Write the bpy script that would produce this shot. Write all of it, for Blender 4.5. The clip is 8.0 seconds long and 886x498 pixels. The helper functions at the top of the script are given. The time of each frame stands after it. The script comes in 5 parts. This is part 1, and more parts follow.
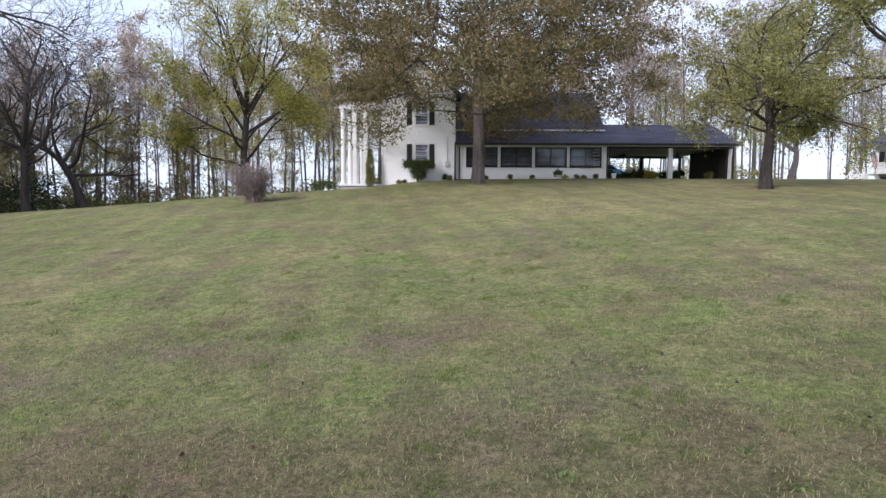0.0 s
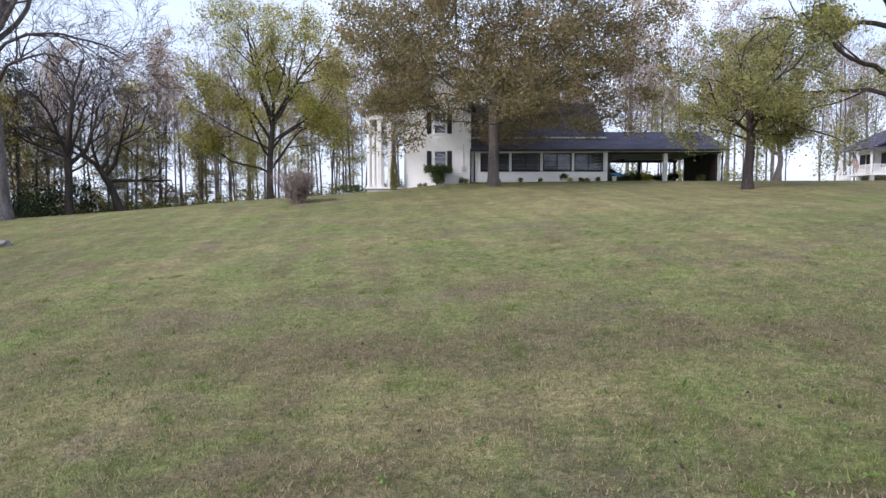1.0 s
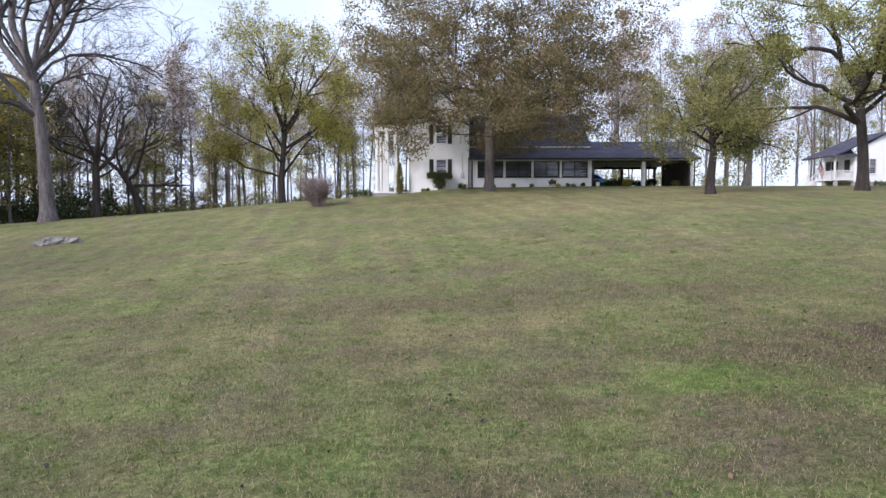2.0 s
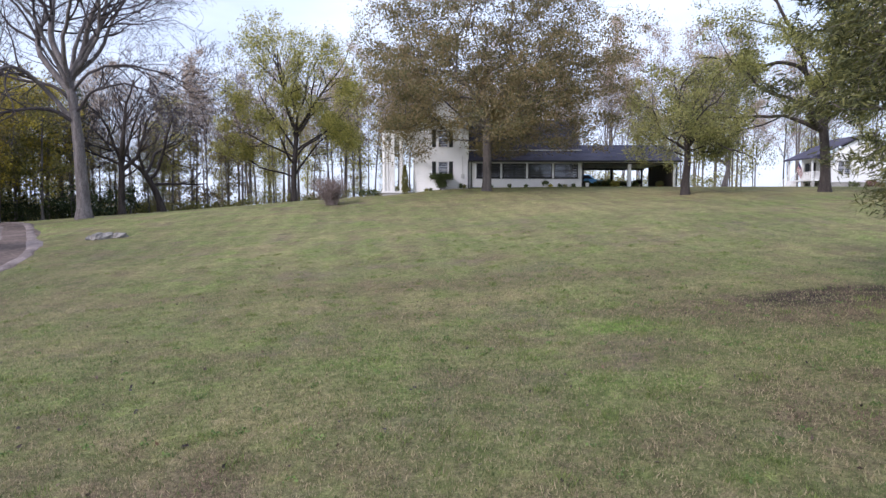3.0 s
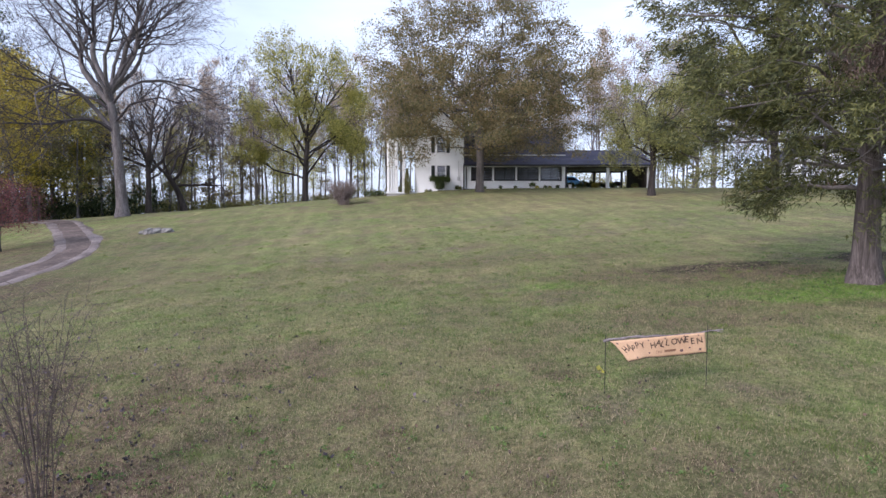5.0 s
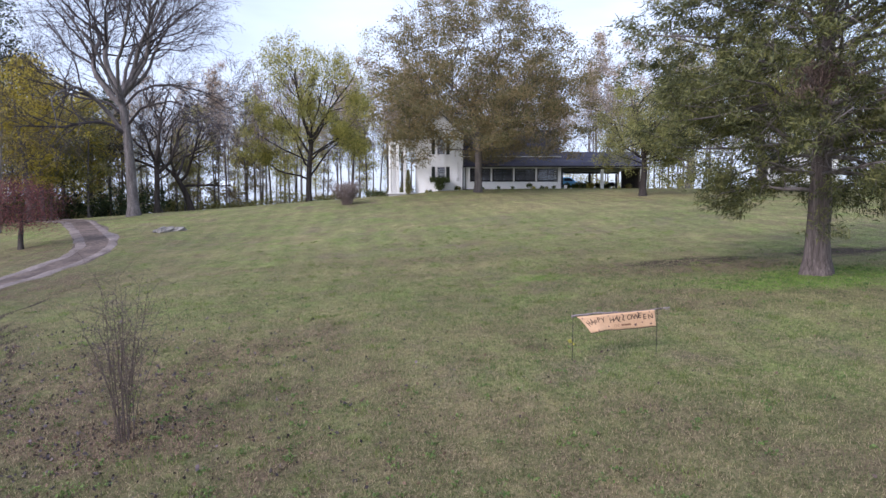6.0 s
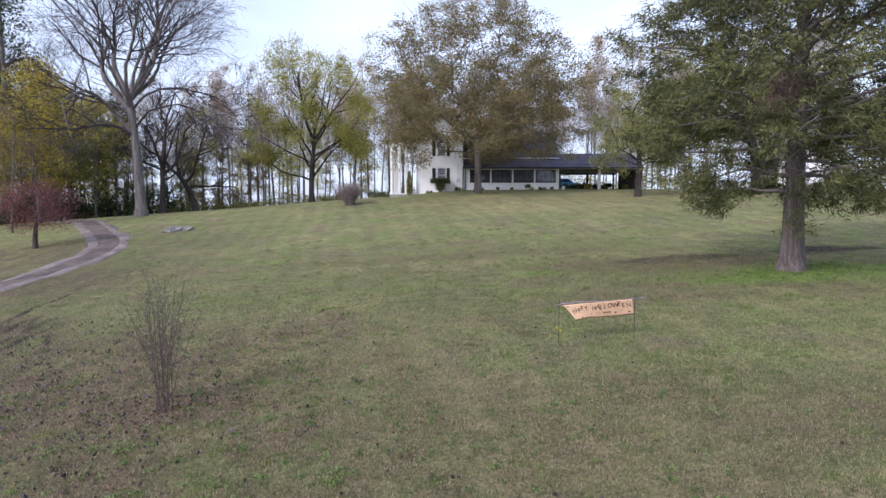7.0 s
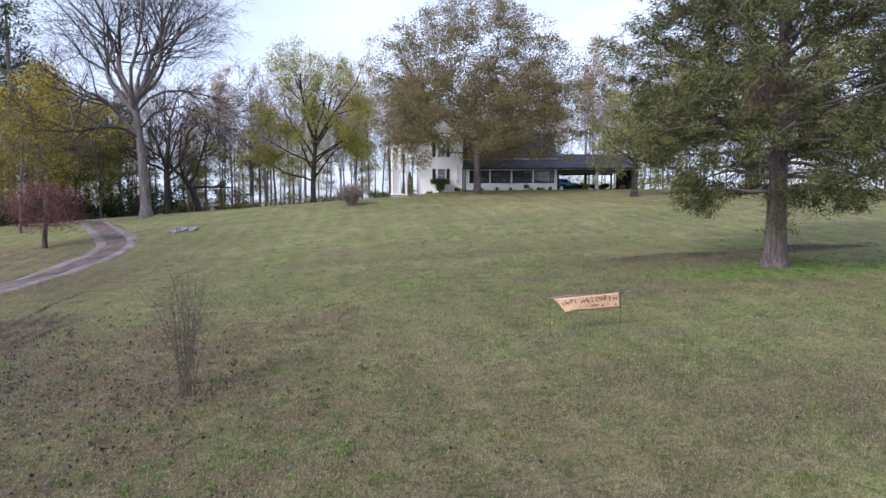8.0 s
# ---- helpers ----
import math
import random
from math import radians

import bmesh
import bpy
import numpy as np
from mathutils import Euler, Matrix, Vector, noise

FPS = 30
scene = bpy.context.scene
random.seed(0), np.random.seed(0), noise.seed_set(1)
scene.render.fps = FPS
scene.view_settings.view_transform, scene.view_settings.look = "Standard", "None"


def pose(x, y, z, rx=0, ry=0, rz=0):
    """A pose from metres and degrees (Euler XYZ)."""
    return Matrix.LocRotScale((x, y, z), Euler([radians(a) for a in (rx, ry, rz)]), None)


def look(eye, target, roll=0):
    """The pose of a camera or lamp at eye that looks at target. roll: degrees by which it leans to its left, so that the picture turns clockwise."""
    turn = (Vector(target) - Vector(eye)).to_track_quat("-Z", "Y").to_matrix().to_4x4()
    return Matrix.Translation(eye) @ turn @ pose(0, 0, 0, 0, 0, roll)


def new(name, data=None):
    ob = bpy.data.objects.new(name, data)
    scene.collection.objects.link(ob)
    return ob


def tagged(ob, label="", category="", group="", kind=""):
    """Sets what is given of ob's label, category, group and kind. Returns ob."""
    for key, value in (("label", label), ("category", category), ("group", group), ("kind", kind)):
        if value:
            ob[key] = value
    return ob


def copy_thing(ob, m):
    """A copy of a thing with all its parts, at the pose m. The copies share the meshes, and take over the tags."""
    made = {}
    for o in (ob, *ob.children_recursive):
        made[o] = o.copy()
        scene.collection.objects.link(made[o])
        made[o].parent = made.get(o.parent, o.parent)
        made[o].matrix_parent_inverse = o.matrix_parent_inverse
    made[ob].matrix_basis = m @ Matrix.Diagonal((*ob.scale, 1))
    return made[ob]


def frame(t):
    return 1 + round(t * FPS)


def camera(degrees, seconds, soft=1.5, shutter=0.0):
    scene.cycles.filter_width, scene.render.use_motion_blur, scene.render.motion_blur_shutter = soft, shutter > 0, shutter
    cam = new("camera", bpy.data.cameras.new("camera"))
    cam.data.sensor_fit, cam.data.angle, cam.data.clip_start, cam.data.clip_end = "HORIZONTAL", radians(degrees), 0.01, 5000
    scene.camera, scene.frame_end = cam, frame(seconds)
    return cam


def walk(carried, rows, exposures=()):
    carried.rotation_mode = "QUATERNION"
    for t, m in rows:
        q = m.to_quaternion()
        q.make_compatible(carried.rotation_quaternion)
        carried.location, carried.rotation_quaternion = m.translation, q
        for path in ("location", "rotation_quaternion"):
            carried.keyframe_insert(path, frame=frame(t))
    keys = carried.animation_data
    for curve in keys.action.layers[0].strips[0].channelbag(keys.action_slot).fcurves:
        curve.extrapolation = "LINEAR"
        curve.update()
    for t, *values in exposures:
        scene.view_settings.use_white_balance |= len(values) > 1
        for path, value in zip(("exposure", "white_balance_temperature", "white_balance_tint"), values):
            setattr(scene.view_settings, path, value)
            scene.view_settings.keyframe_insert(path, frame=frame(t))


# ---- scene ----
cam = camera(72.0, 8.0, soft=1.5)
PATH = [
    (0, (-0.108, -2.369, 0.165), (-0.107, -0.375, 0.009), 0.2),
    (0.5, (-0.787, -4.115, -0.113), (-0.789, -2.12, -0.255), -0.2),
    (1, (-1.44, -6.795, -0.071), (-1.438, -4.8, -0.213), -0.1),
    (1.5, (-1.778, -9.307, -0.095), (-1.773, -7.312, -0.232), -0.1),
    (1.7, (-1.945, -10.363, -0.134), (-1.926, -8.368, -0.265), -0.2),
    (2.8, (-1.976, -15.696, 0.058), (-1.963, -13.701, -0.081), 0.1),
    (3, (-1.953, -16.495, 0.096), (-1.941, -14.5, -0.048), -0.0),
    (3.5, (-1.923, -18.397, 0.134), (-1.908, -16.402, -0.012), -0.0),
    (4, (-1.893, -20.183, 0.111), (-1.878, -18.188, -0.032), 0.1),
    (4.5, (-1.866, -21.824, 0.13), (-1.851, -19.829, -0.015), 0.0),
    (5.8, (-1.73, -25.068, 0.166), (-1.721, -23.074, 0.016), -0.0),
    (6, (-1.734, -25.442, 0.154), (-1.724, -23.448, 0.006), -0.0),
    (6.5, (-1.725, -26.211, 0.156), (-1.716, -24.217, 0.008), -0.0),
    (7, (-1.722, -26.877, 0.146), (-1.714, -24.882, 0.0), -0.0),
    (7.5, (-1.707, -27.47, 0.161), (-1.7, -25.476, 0.015), -0.1),
    (8, (-1.7, -27.924, 0.166), (-1.693, -25.929, 0.02), -0.1),
]
walk(cam, [(t, look(eye, target, roll)) for t, eye, target, roll in PATH], [(0, 0.8, 6280, 20), (3, 0.78, 6170, 22), (8, 0.74, 6070, 22)])

# ---- light ----
world = bpy.data.worlds.new("world")
scene.world = world
world.use_nodes = True
wn = world.node_tree.nodes
wl = world.node_tree.links
SUN_FROM = Vector((-0.60, -0.60, 0.53)).normalized()
sky = wn.new("ShaderNodeTexSky")
sky.sky_type = "NISHITA"
sky.sun_disc = False
sky.sun_elevation = math.asin(SUN_FROM.z)
sky.sun_rotation = math.atan2(SUN_FROM.x, SUN_FROM.y)
sky.dust_density = 2.0
sky_dir = wn.new("ShaderNodeTexCoord")
cloud = wn.new("ShaderNodeTexNoise")
cloud.inputs["Scale"].default_value = 2.2
cloud.inputs["Detail"].default_value = 5.0
cloud.inputs["Roughness"].default_value = 0.55
cloud_map = wn.new("ShaderNodeMapping")
cloud_map.inputs["Scale"].default_value = (1.0, 1.0, 3.2)
cloud_ramp = wn.new("ShaderNodeValToRGB")
cloud_ramp.color_ramp.elements[0].position, cloud_ramp.color_ramp.elements[1].position = 0.34, 0.62
cloud_ramp.color_ramp.elements[0].color = (0.6, 0.6, 0.6, 1)
cloud_ramp.color_ramp.elements[1].color = (0.96, 0.96, 0.96, 1)
cloud_mix = wn.new("ShaderNodeMixRGB")
cloud_mix.inputs["Color2"].default_value = (6.1, 7.25, 8.5, 1)
wl.new(sky_dir.outputs["Generated"], cloud_map.inputs["Vector"])
wl.new(cloud_map.outputs["Vector"], cloud.inputs["Vector"])
wl.new(cloud.outputs["Fac"], cloud_ramp.inputs["Fac"])
wl.new(cloud_ramp.outputs["Color"], cloud_mix.inputs["Fac"])
wl.new(sky.outputs["Color"], cloud_mix.inputs["Color1"])
wl.new(cloud_mix.outputs["Color"], wn["Background"].inputs["Color"])
wn["Background"].inputs["Strength"].default_value = 0.1

sun = new("sun", bpy.data.lights.new("sun", "SUN"))
sun.data.energy, sun.data.angle, sun.data.color = 1.9, radians(14), (1.0, 0.96, 0.91)
sun.matrix_world = look(SUN_FROM * 100, (0, 0, 0))


# ---- materials ----
def material(name, low, high, scale=4.0, rough=0.85, fine=30.0, bump=0.2, metal=0.0, stretch=(1, 1, 1), third=None, island=0.0, spec=0.3):
    """A surface with two scales of colour change and a fine relief."""
    mat = bpy.data.materials.new(name)
    mat.use_nodes = True
    n, l = mat.node_tree.nodes, mat.node_tree.links
    bsdf = n["Principled BSDF"]
    bsdf.inputs["Roughness"].default_value = rough
    bsdf.inputs["Metallic"].default_value = metal
    bsdf.inputs["Specular IOR Level"].default_value = spec
    coord = n.new("ShaderNodeTexCoord")
    mapping = n.new("ShaderNodeMapping")
    mapping.inputs["Scale"].default_value = stretch
    l.new(coord.outputs["Object"], mapping.inputs["Vector"])
    a = n.new("ShaderNodeTexNoise")
    a.inputs["Scale"].default_value, a.inputs["Detail"].default_value = scale, 4.0
    b = n.new("ShaderNodeTexNoise")
    b.inputs["Scale"].default_value, b.inputs["Detail"].default_value = fine, 3.0
    for t in (a, b):
        l.new(mapping.outputs["Vector"], t.inputs["Vector"])
    mid = n.new("ShaderNodeMath")
    mid.operation = "MULTIPLY_ADD"
    mid.inputs[1].default_value, mid.inputs[2].default_value = 0.55, 0.0
    l.new(b.outputs["Fac"], mid.inputs[0])
    both = n.new("ShaderNodeMath")
    both.operation = "MULTIPLY_ADD"
    both.inputs[1].default_value = 0.6
    l.new(a.outputs["Fac"], both.inputs[0])
    l.new(mid.outputs[0], both.inputs[2])
    value = both.outputs[0]
    if island:
        geo = n.new("ShaderNodeNewGeometry")
        isl = n.new("ShaderNodeMath")
        isl.operation = "MULTIPLY_ADD"
        isl.inputs[1].default_value = island
        l.new(geo.outputs["Random Per Island"], isl.inputs[0])
        sub = n.new("ShaderNodeMath")
        sub.operation = "SUBTRACT"
        sub.inputs[1].default_value = island / 2
        l.new(value, sub.inputs[0])
        l.new(sub.outputs[0], isl.inputs[2])
        value = isl.outputs[0]
    ramp = n.new("ShaderNodeValToRGB")
    e = ramp.color_ramp.elements
    e[0].position, e[1].position = 0.36, 0.76
    e[0].color, e[1].color = (*low, 1), (*high, 1)
    if third:
        m = e.new(0.56)
        m.color = (*third, 1)
    l.new(value, ramp.inputs["Fac"])
    l.new(ramp.outputs["Color"], bsdf.inputs["Base Color"])
    if bump:
        bm_node = n.new("ShaderNodeBump")
        bm_node.inputs["Strength"].default_value, bm_node.inputs["Distance"].default_value = bump, 0.03
        l.new(value if not island else b.outputs["Fac"], bm_node.inputs["Height"])
        l.new(bm_node.outputs["Normal"], bsdf.inputs["Normal"])
    return mat


def leaf_material(name, low, high, third=None, translucent=0.3, scale=0.5, island=0.5):
    """Leaves: colour by clump and by leaf, with some light passing through."""
    mat = material(name, low, high, scale=scale, rough=0.6, fine=2.5, bump=0.0, third=third, island=island)
    n, l = mat.node_tree.nodes, mat.node_tree.links
    trans = n.new("ShaderNodeBsdfTranslucent")
    mix = n.new("ShaderNodeMixShader")
    mix.inputs["Fac"].default_value = translucent
    ramp = next(x for x in n if x.type == "VALTORGB")
    l.new(ramp.outputs["Color"], trans.inputs["Color"])
    l.new(n["Principled BSDF"].outputs[0], mix.inputs[1])
    l.new(trans.outputs[0], mix.inputs[2])
    l.new(mix.outputs[0], n["Material Output"].inputs["Surface"])
    return mat


def siding_material():
    """White lap siding: weathered paint with shallow horizontal laps."""
    mat = material("white_siding", (0.8, 0.8, 0.81), (0.9, 0.9, 0.91), scale=0.8, rough=0.6, fine=9.0, bump=0.05)
    n, l = mat.node_tree.nodes, mat.node_tree.links
    wave = n.new("ShaderNodeTexWave")
    wave.wave_type, wave.bands_direction, wave.wave_profile = "BANDS", "Z", "SAW"
    wave.inputs["Scale"].default_value = 1.45
    coord = next(x for x in n if x.type == "TEX_COORD")
    l.new(coord.outputs["Object"], wave.inputs["Vector"])
    lap = n.new("ShaderNodeBump")
    lap.inputs["Strength"].default_value, lap.inputs["Distance"].default_value = 0.6, 0.02
    l.new(wave.outputs["Fac"], lap.inputs["Height"])
    l.new(lap.outputs["Normal"], n["Principled BSDF"].inputs["Normal"])
    return mat


def glass_material():
    mat = bpy.data.materials.new("window_glass")
    mat.use_nodes = True
    b = mat.node_tree.nodes["Principled BSDF"]
    b.inputs["Base Color"].default_value = (0.9, 0.93, 0.95, 1)
    b.inputs["Roughness"].default_value = 0.03
    b.inputs["Transmission Weight"].default_value = 1.0
    b.inputs["IOR"].default_value = 1.45
    return mat


def ground_material():
    """Mown autumn lawn: green and straw grass, with worn brown patches and a painted tree shadow."""
    mat = bpy.data.materials.new("lawn")
    mat.use_nodes = True
    n, l = mat.node_tree.nodes, mat.node_tree.links
    b = n["Principled BSDF"]
    b.inputs["Roughness"].default_value = 0.95
    b.inputs["Specular IOR Level"].default_value = 0.1
    coord = n.new("ShaderNodeTexCoord")

    def tex(scale, detail, stretch=(1, 1, 1), shift=(0, 0, 0), rough=0.6):
        m = n.new("ShaderNodeMapping")
        m.inputs["Scale"].default_value, m.inputs["Location"].default_value = stretch, shift
        t = n.new("ShaderNodeTexNoise")
        t.inputs["Scale"].default_value, t.inputs["Detail"].default_value, t.inputs["Roughness"].default_value = scale, detail, rough
        l.new(coord.outputs["Object"], m.inputs["Vector"])
        l.new(m.outputs["Vector"], t.inputs["Vector"])
        return t.outputs["Fac"]

    def ramp(fac, stops):
        r = n.new("ShaderNodeValToRGB")
        e = r.color_ramp.elements
        e[0].position, e[0].color = stops[0][0], (*stops[0][1], 1)
        e[1].position, e[1].color = stops[-1][0], (*stops[-1][1], 1)
        for p, c in stops[1:-1]:
            e.new(p).color = (*c, 1)
        l.new(fac, r.inputs["Fac"])
        return r.outputs["Color"]

    def mix(fac, a, c, kind="MIX"):
        m = n.new("ShaderNodeMixRGB")
        m.blend_type = kind
        if isinstance(fac, float):
            m.inputs["Fac"].default_value = fac
        else:
            l.new(fac, m.inputs["Fac"])
        for v, s in ((a, "Color1"), (c, "Color2")):
            l.new(v, m.inputs[s])
        return m.outputs["Color"]

    green = ramp(tex(6.0, 8.0, rough=0.7), [(0.34, GRASS_LOW), (0.5, GRASS_MID), (0.72, GRASS_HIGH)])
    straw = ramp(tex(9.0, 6.0, shift=(7, 3, 0)), [(0.3, STRAW_LOW), (0.7, STRAW_HIGH)])
    earth = ramp(tex(14.0, 6.0, shift=(1, 9, 0)), [(0.3, EARTH_LOW), (0.7, EARTH_HIGH)])
    litter = ramp(tex(18.0, 7.0, shift=(4, 2, 0), rough=0.7), [(0.3, (0.058, 0.041, 0.032)), (0.5, (0.138, 0.097, 0.07)), (0.7, (0.235, 0.17, 0.124))])
    # dark brown for bare soil, and for the tree shadow painted beyond the cedar
    soil_and_shade = ramp(tex(10.0, 7.0, rough=0.7), [(0.3, (0.022, 0.017, 0.016)), (0.7, (0.085, 0.064, 0.053))])
    dry = ramp(tex(0.22, 7.0, stretch=(0.8, 1.15, 1), rough=0.68), [(0.44, (0, 0, 0)), (0.64, (0.9, 0.9, 0.9))])
    worn = ramp(tex(0.3, 8.0, shift=(31, 12, 0), rough=0.7), [(0.53, (0, 0, 0)), (0.66, (0.8, 0.8, 0.8))])
    lush = ramp(tex(0.5, 7.0, shift=(5, 51, 0), rough=0.72), [(0.48, (0, 0, 0)), (0.64, (0.55, 0.55, 0.55))])
    rich = ramp(tex(6.0, 5.0), [(0.3, (0.095, 0.15, 0.036)), (0.7, (0.185, 0.26, 0.068))])
    def spot(cx, cy, rx, ry, turn=0.0, hard=0.25, strength=1.0, wobble=0.5):
        """A patch with a ragged outline at a place on the lawn."""
        m = n.new("ShaderNodeMapping")
        m.vector_type = "TEXTURE"
        m.inputs["Location"].default_value, m.inputs["Rotation"].default_value, m.inputs["Scale"].default_value = (cx, cy, 0), (0, 0, radians(turn)), (rx, ry, 1e4)
        l.new(coord.outputs["Object"], m.inputs["Vector"])
        d = n.new("ShaderNodeVectorMath")
        d.operation = "LENGTH"
        l.new(m.outputs["Vector"], d.inputs[0])
        a = n.new("ShaderNodeMath")
        a.operation = "MULTIPLY_ADD"
        a.inputs[1].default_value = wobble * 2
        l.new(tex(0.7, 6.0, shift=(cx, cy, 0), rough=0.7), a.inputs[0])
        l.new(d.outputs["Value"], a.inputs[2])
        k = n.new("ShaderNodeMath")
        k.operation = "MULTIPLY"
        k.inputs[1].default_value = 0.4
        l.new(a.outputs[0], k.inputs[0])
        return ramp(k.outputs[0], [(0.4 * (wobble + 0.6), (strength,) * 3), (0.4 * (wobble + 0.8 + hard), (0, 0, 0))])

    thatch = ramp(tex(5.5, 8.0, shift=(13, 5, 0), rough=0.75), [(0.46, (0, 0, 0)), (0.62, (0.6, 0.6, 0.6))])
    patchy = ramp(tex(1.1, 6.0, shift=(3, 17, 0), rough=0.7), [(0.4, (0.18, 0.18, 0.18)), (0.6, (1, 1, 1))])
    col = mix(dry, green, straw)
    col = mix(thatch, col, mix(0.5, straw, earth))
    col = mix(worn, col, earth)
    col = mix(lush, col, rich)
    for where in ((11, 30, 13, 5), (6, 22, 8, 3.5), (24, 33, 10, 6)):
        col = mix(spot(*where, hard=0.5, strength=0.6), col, straw)
    for where in ((-9.5, -17, 9, 5.5, 15), (4.6, -8.6, 4.2, 1.7, 8), (-7.4, -12.2, 4.4, 3.0, 20), (-15, -20, 9, 8), (-19, -12, 7, 6), (-32, 14, 8, 6), (-22, 2, 6, 5), (0.35, -12.2, 0.5, 0.35)):
        col = mix(mix(1.0, spot(*where, hard=0.45, strength=0.85, wobble=1.0), patchy, "MULTIPLY"), col, litter)
    # two broad, faint darker tints over the western side of the lawn
    for where in ((-24, 2, 9, 20, -8), (-16, -16, 8, 8)):
        col = mix(spot(*where, hard=0.6, strength=0.38, wobble=0.8), col, soil_and_shade)
    for where in ((2, -17, 6, 2), (-3, -20.5, 5, 2), (6.5, -19, 4, 1.5), (1, 3, 5, 1.2), (-7, 3.5, 6, 1.2)):
        col = mix(spot(*where, hard=0.45, strength=0.45, wobble=1.0), col, litter)
    col = mix(spot(-6.7, -15.6, 2.0, 1.0, 0, hard=0.4, strength=0.9, wobble=0.8), col, litter)
    fresh = ramp(tex(7.0, 6.0, rough=0.7), [(0.3, (0.09, 0.17, 0.03)), (0.7, (0.19, 0.29, 0.06))])
    col = mix(spot(11.2, -6.4, 6.4, 2.2, 5, strength=0.95, wobble=0.7), col, fresh)
    col = mix(spot(2.6, -3.4, 2.6, 0.5, 0, hard=0.4, strength=0.7, wobble=0.8), col, fresh)
    col = mix(spot(7.0, -2.4, 5.0, 1.9, 4, hard=0.4, strength=0.85, wobble=1.0), col, litter)
    col = mix(spot(8.4, -1.5, 3.8, 1.2, 6, hard=0.3, strength=1.0, wobble=1.1), col, soil_and_shade)
    for cx, cy, long, wide, turned in ((-15.4, -9.0, 2.6, 0.17, 108), (-14.8, -9.3, 2.4, 0.2, 104), (-14.2, -9.0, 2.6, 0.13, 101), (-14.9, -7.4, 1.9, 0.11, 114), (-16.5, -5.6, 2.0, 0.13, 106), (-17.2, -2.8, 1.8, 0.1, 98), (-13.5, -10.0, 1.8, 0.15, 97),
                                       (-12.6, -10.2, 1.3, 0.09, 120), (-15.9, -10.0, 2.2, 0.2, 100), (-16.4, -9.6, 2.4, 0.16, 104)):
        col = mix(spot(cx, cy, long, wide, turned, hard=0.5, strength=1.0, wobble=0.6), col, soil_and_shade)
    col = mix(spot(-15.2, -9.2, 2.6, 2.0, 100, hard=0.6, strength=0.5, wobble=0.8), col, soil_and_shade)
    # shadow of the cedar and other trees, painted into the lawn colour
    col = mix(spot(15.5, 0.3, 3.5, 1.3, 12, hard=0.3, strength=1.0, wobble=1.0), col, soil_and_shade)
    stripes = n.new("ShaderNodeTexWave")
    stripes.bands_direction = "X"
    stripes.inputs["Scale"].default_value, stripes.inputs["Distortion"].default_value, stripes.inputs["Detail"].default_value = 0.21, 5.0, 3.0
    turn = n.new("ShaderNodeMapping")
    turn.inputs["Rotation"].default_value = (0, 0, radians(-9))
    l.new(coord.outputs["Object"], turn.inputs["Vector"])
    l.new(turn.outputs["Vector"], stripes.inputs["Vector"])
    col = mix(1.0, col, ramp(stripes.outputs["Fac"], [(0.2, (0.94, 0.95, 0.94)), (0.8, (1.05, 1.05, 1.05))]), "MULTIPLY")
    mottle = ramp(tex(2.2, 7.0, shift=(21, 4, 0), rough=0.75), [(0.36, (0.74, 0.78, 0.7)), (0.5, (1.0, 1.0, 1.0)), (0.66, (1.24, 1.18, 1.16))])
    col = mix(1.0, col, mottle, "MULTIPLY")
    ruddy = ramp(tex(0.6, 8.0, shift=(9, 33, 0), rough=0.74), [(0.48, (0, 0, 0)), (0.63, (0.6, 0.6, 0.6))])
    col = mix(ruddy, col, litter)
    speck = ramp(tex(42.0, 5.0, rough=0.7), [(0.33, (0.52, 0.52, 0.52)), (0.67, (1.34, 1.34, 1.34))])
    col = mix(1.0, col, speck, "MULTIPLY")
    tussock = ramp(tex(11.0, 6.0, shift=(2, 8, 0), rough=0.72), [(0.34, (0.78, 0.8, 0.76)), (0.5, (1.22, 1.23, 1.2)), (0.66, (1.6, 1.56, 1.52))])
    col = mix(1.0, col, tussock, "MULTIPLY")
    l.new(col, b.inputs["Base Color"])
    bump = n.new("ShaderNodeBump")
    bump.inputs["Strength"].default_value, bump.inputs["Distance"].default_value = 1.0, 0.08
    l.new(tex(16.0, 8.0, rough=0.7), bump.inputs["Height"])
    l.new(bump.outputs["Normal"], b.inputs["Normal"])
    return mat


GRASS_LOW, GRASS_MID, GRASS_HIGH = (0.085, 0.1, 0.038), (0.153, 0.17, 0.068), (0.232, 0.24, 0.106)
STRAW_LOW, STRAW_HIGH = (0.17, 0.15, 0.074), (0.34, 0.295, 0.155)
EARTH_LOW, EARTH_HIGH = (0.1, 0.078, 0.06), (0.23, 0.18, 0.138)
LAWN = ground_material()
GRAVEL = material("gravel", (0.085, 0.065, 0.06), (0.29, 0.238, 0.225), scale=0.7, fine=9, bump=0.7, third=(0.17, 0.137, 0.128))
WHITE = siding_material()
TRIM = material("white_paint", (0.66, 0.66, 0.66), (0.8, 0.8, 0.79), scale=1.5, rough=0.5, fine=12, bump=0.04)
SHINGLE = material("dark_shingles", (0.034, 0.032, 0.052), (0.09, 0.086, 0.125), scale=0.9, rough=0.85, fine=14, bump=0.5, stretch=(1, 1, 4))
DARK_TRIM = material("black_paint", (0.012, 0.012, 0.015), (0.03, 0.03, 0.035), scale=2, rough=0.45, fine=15, bump=0.03)
SHUTTER = material("shutter_paint", (0.012, 0.016, 0.016), (0.03, 0.034, 0.034), scale=2, rough=0.5, fine=15, bump=0.05)
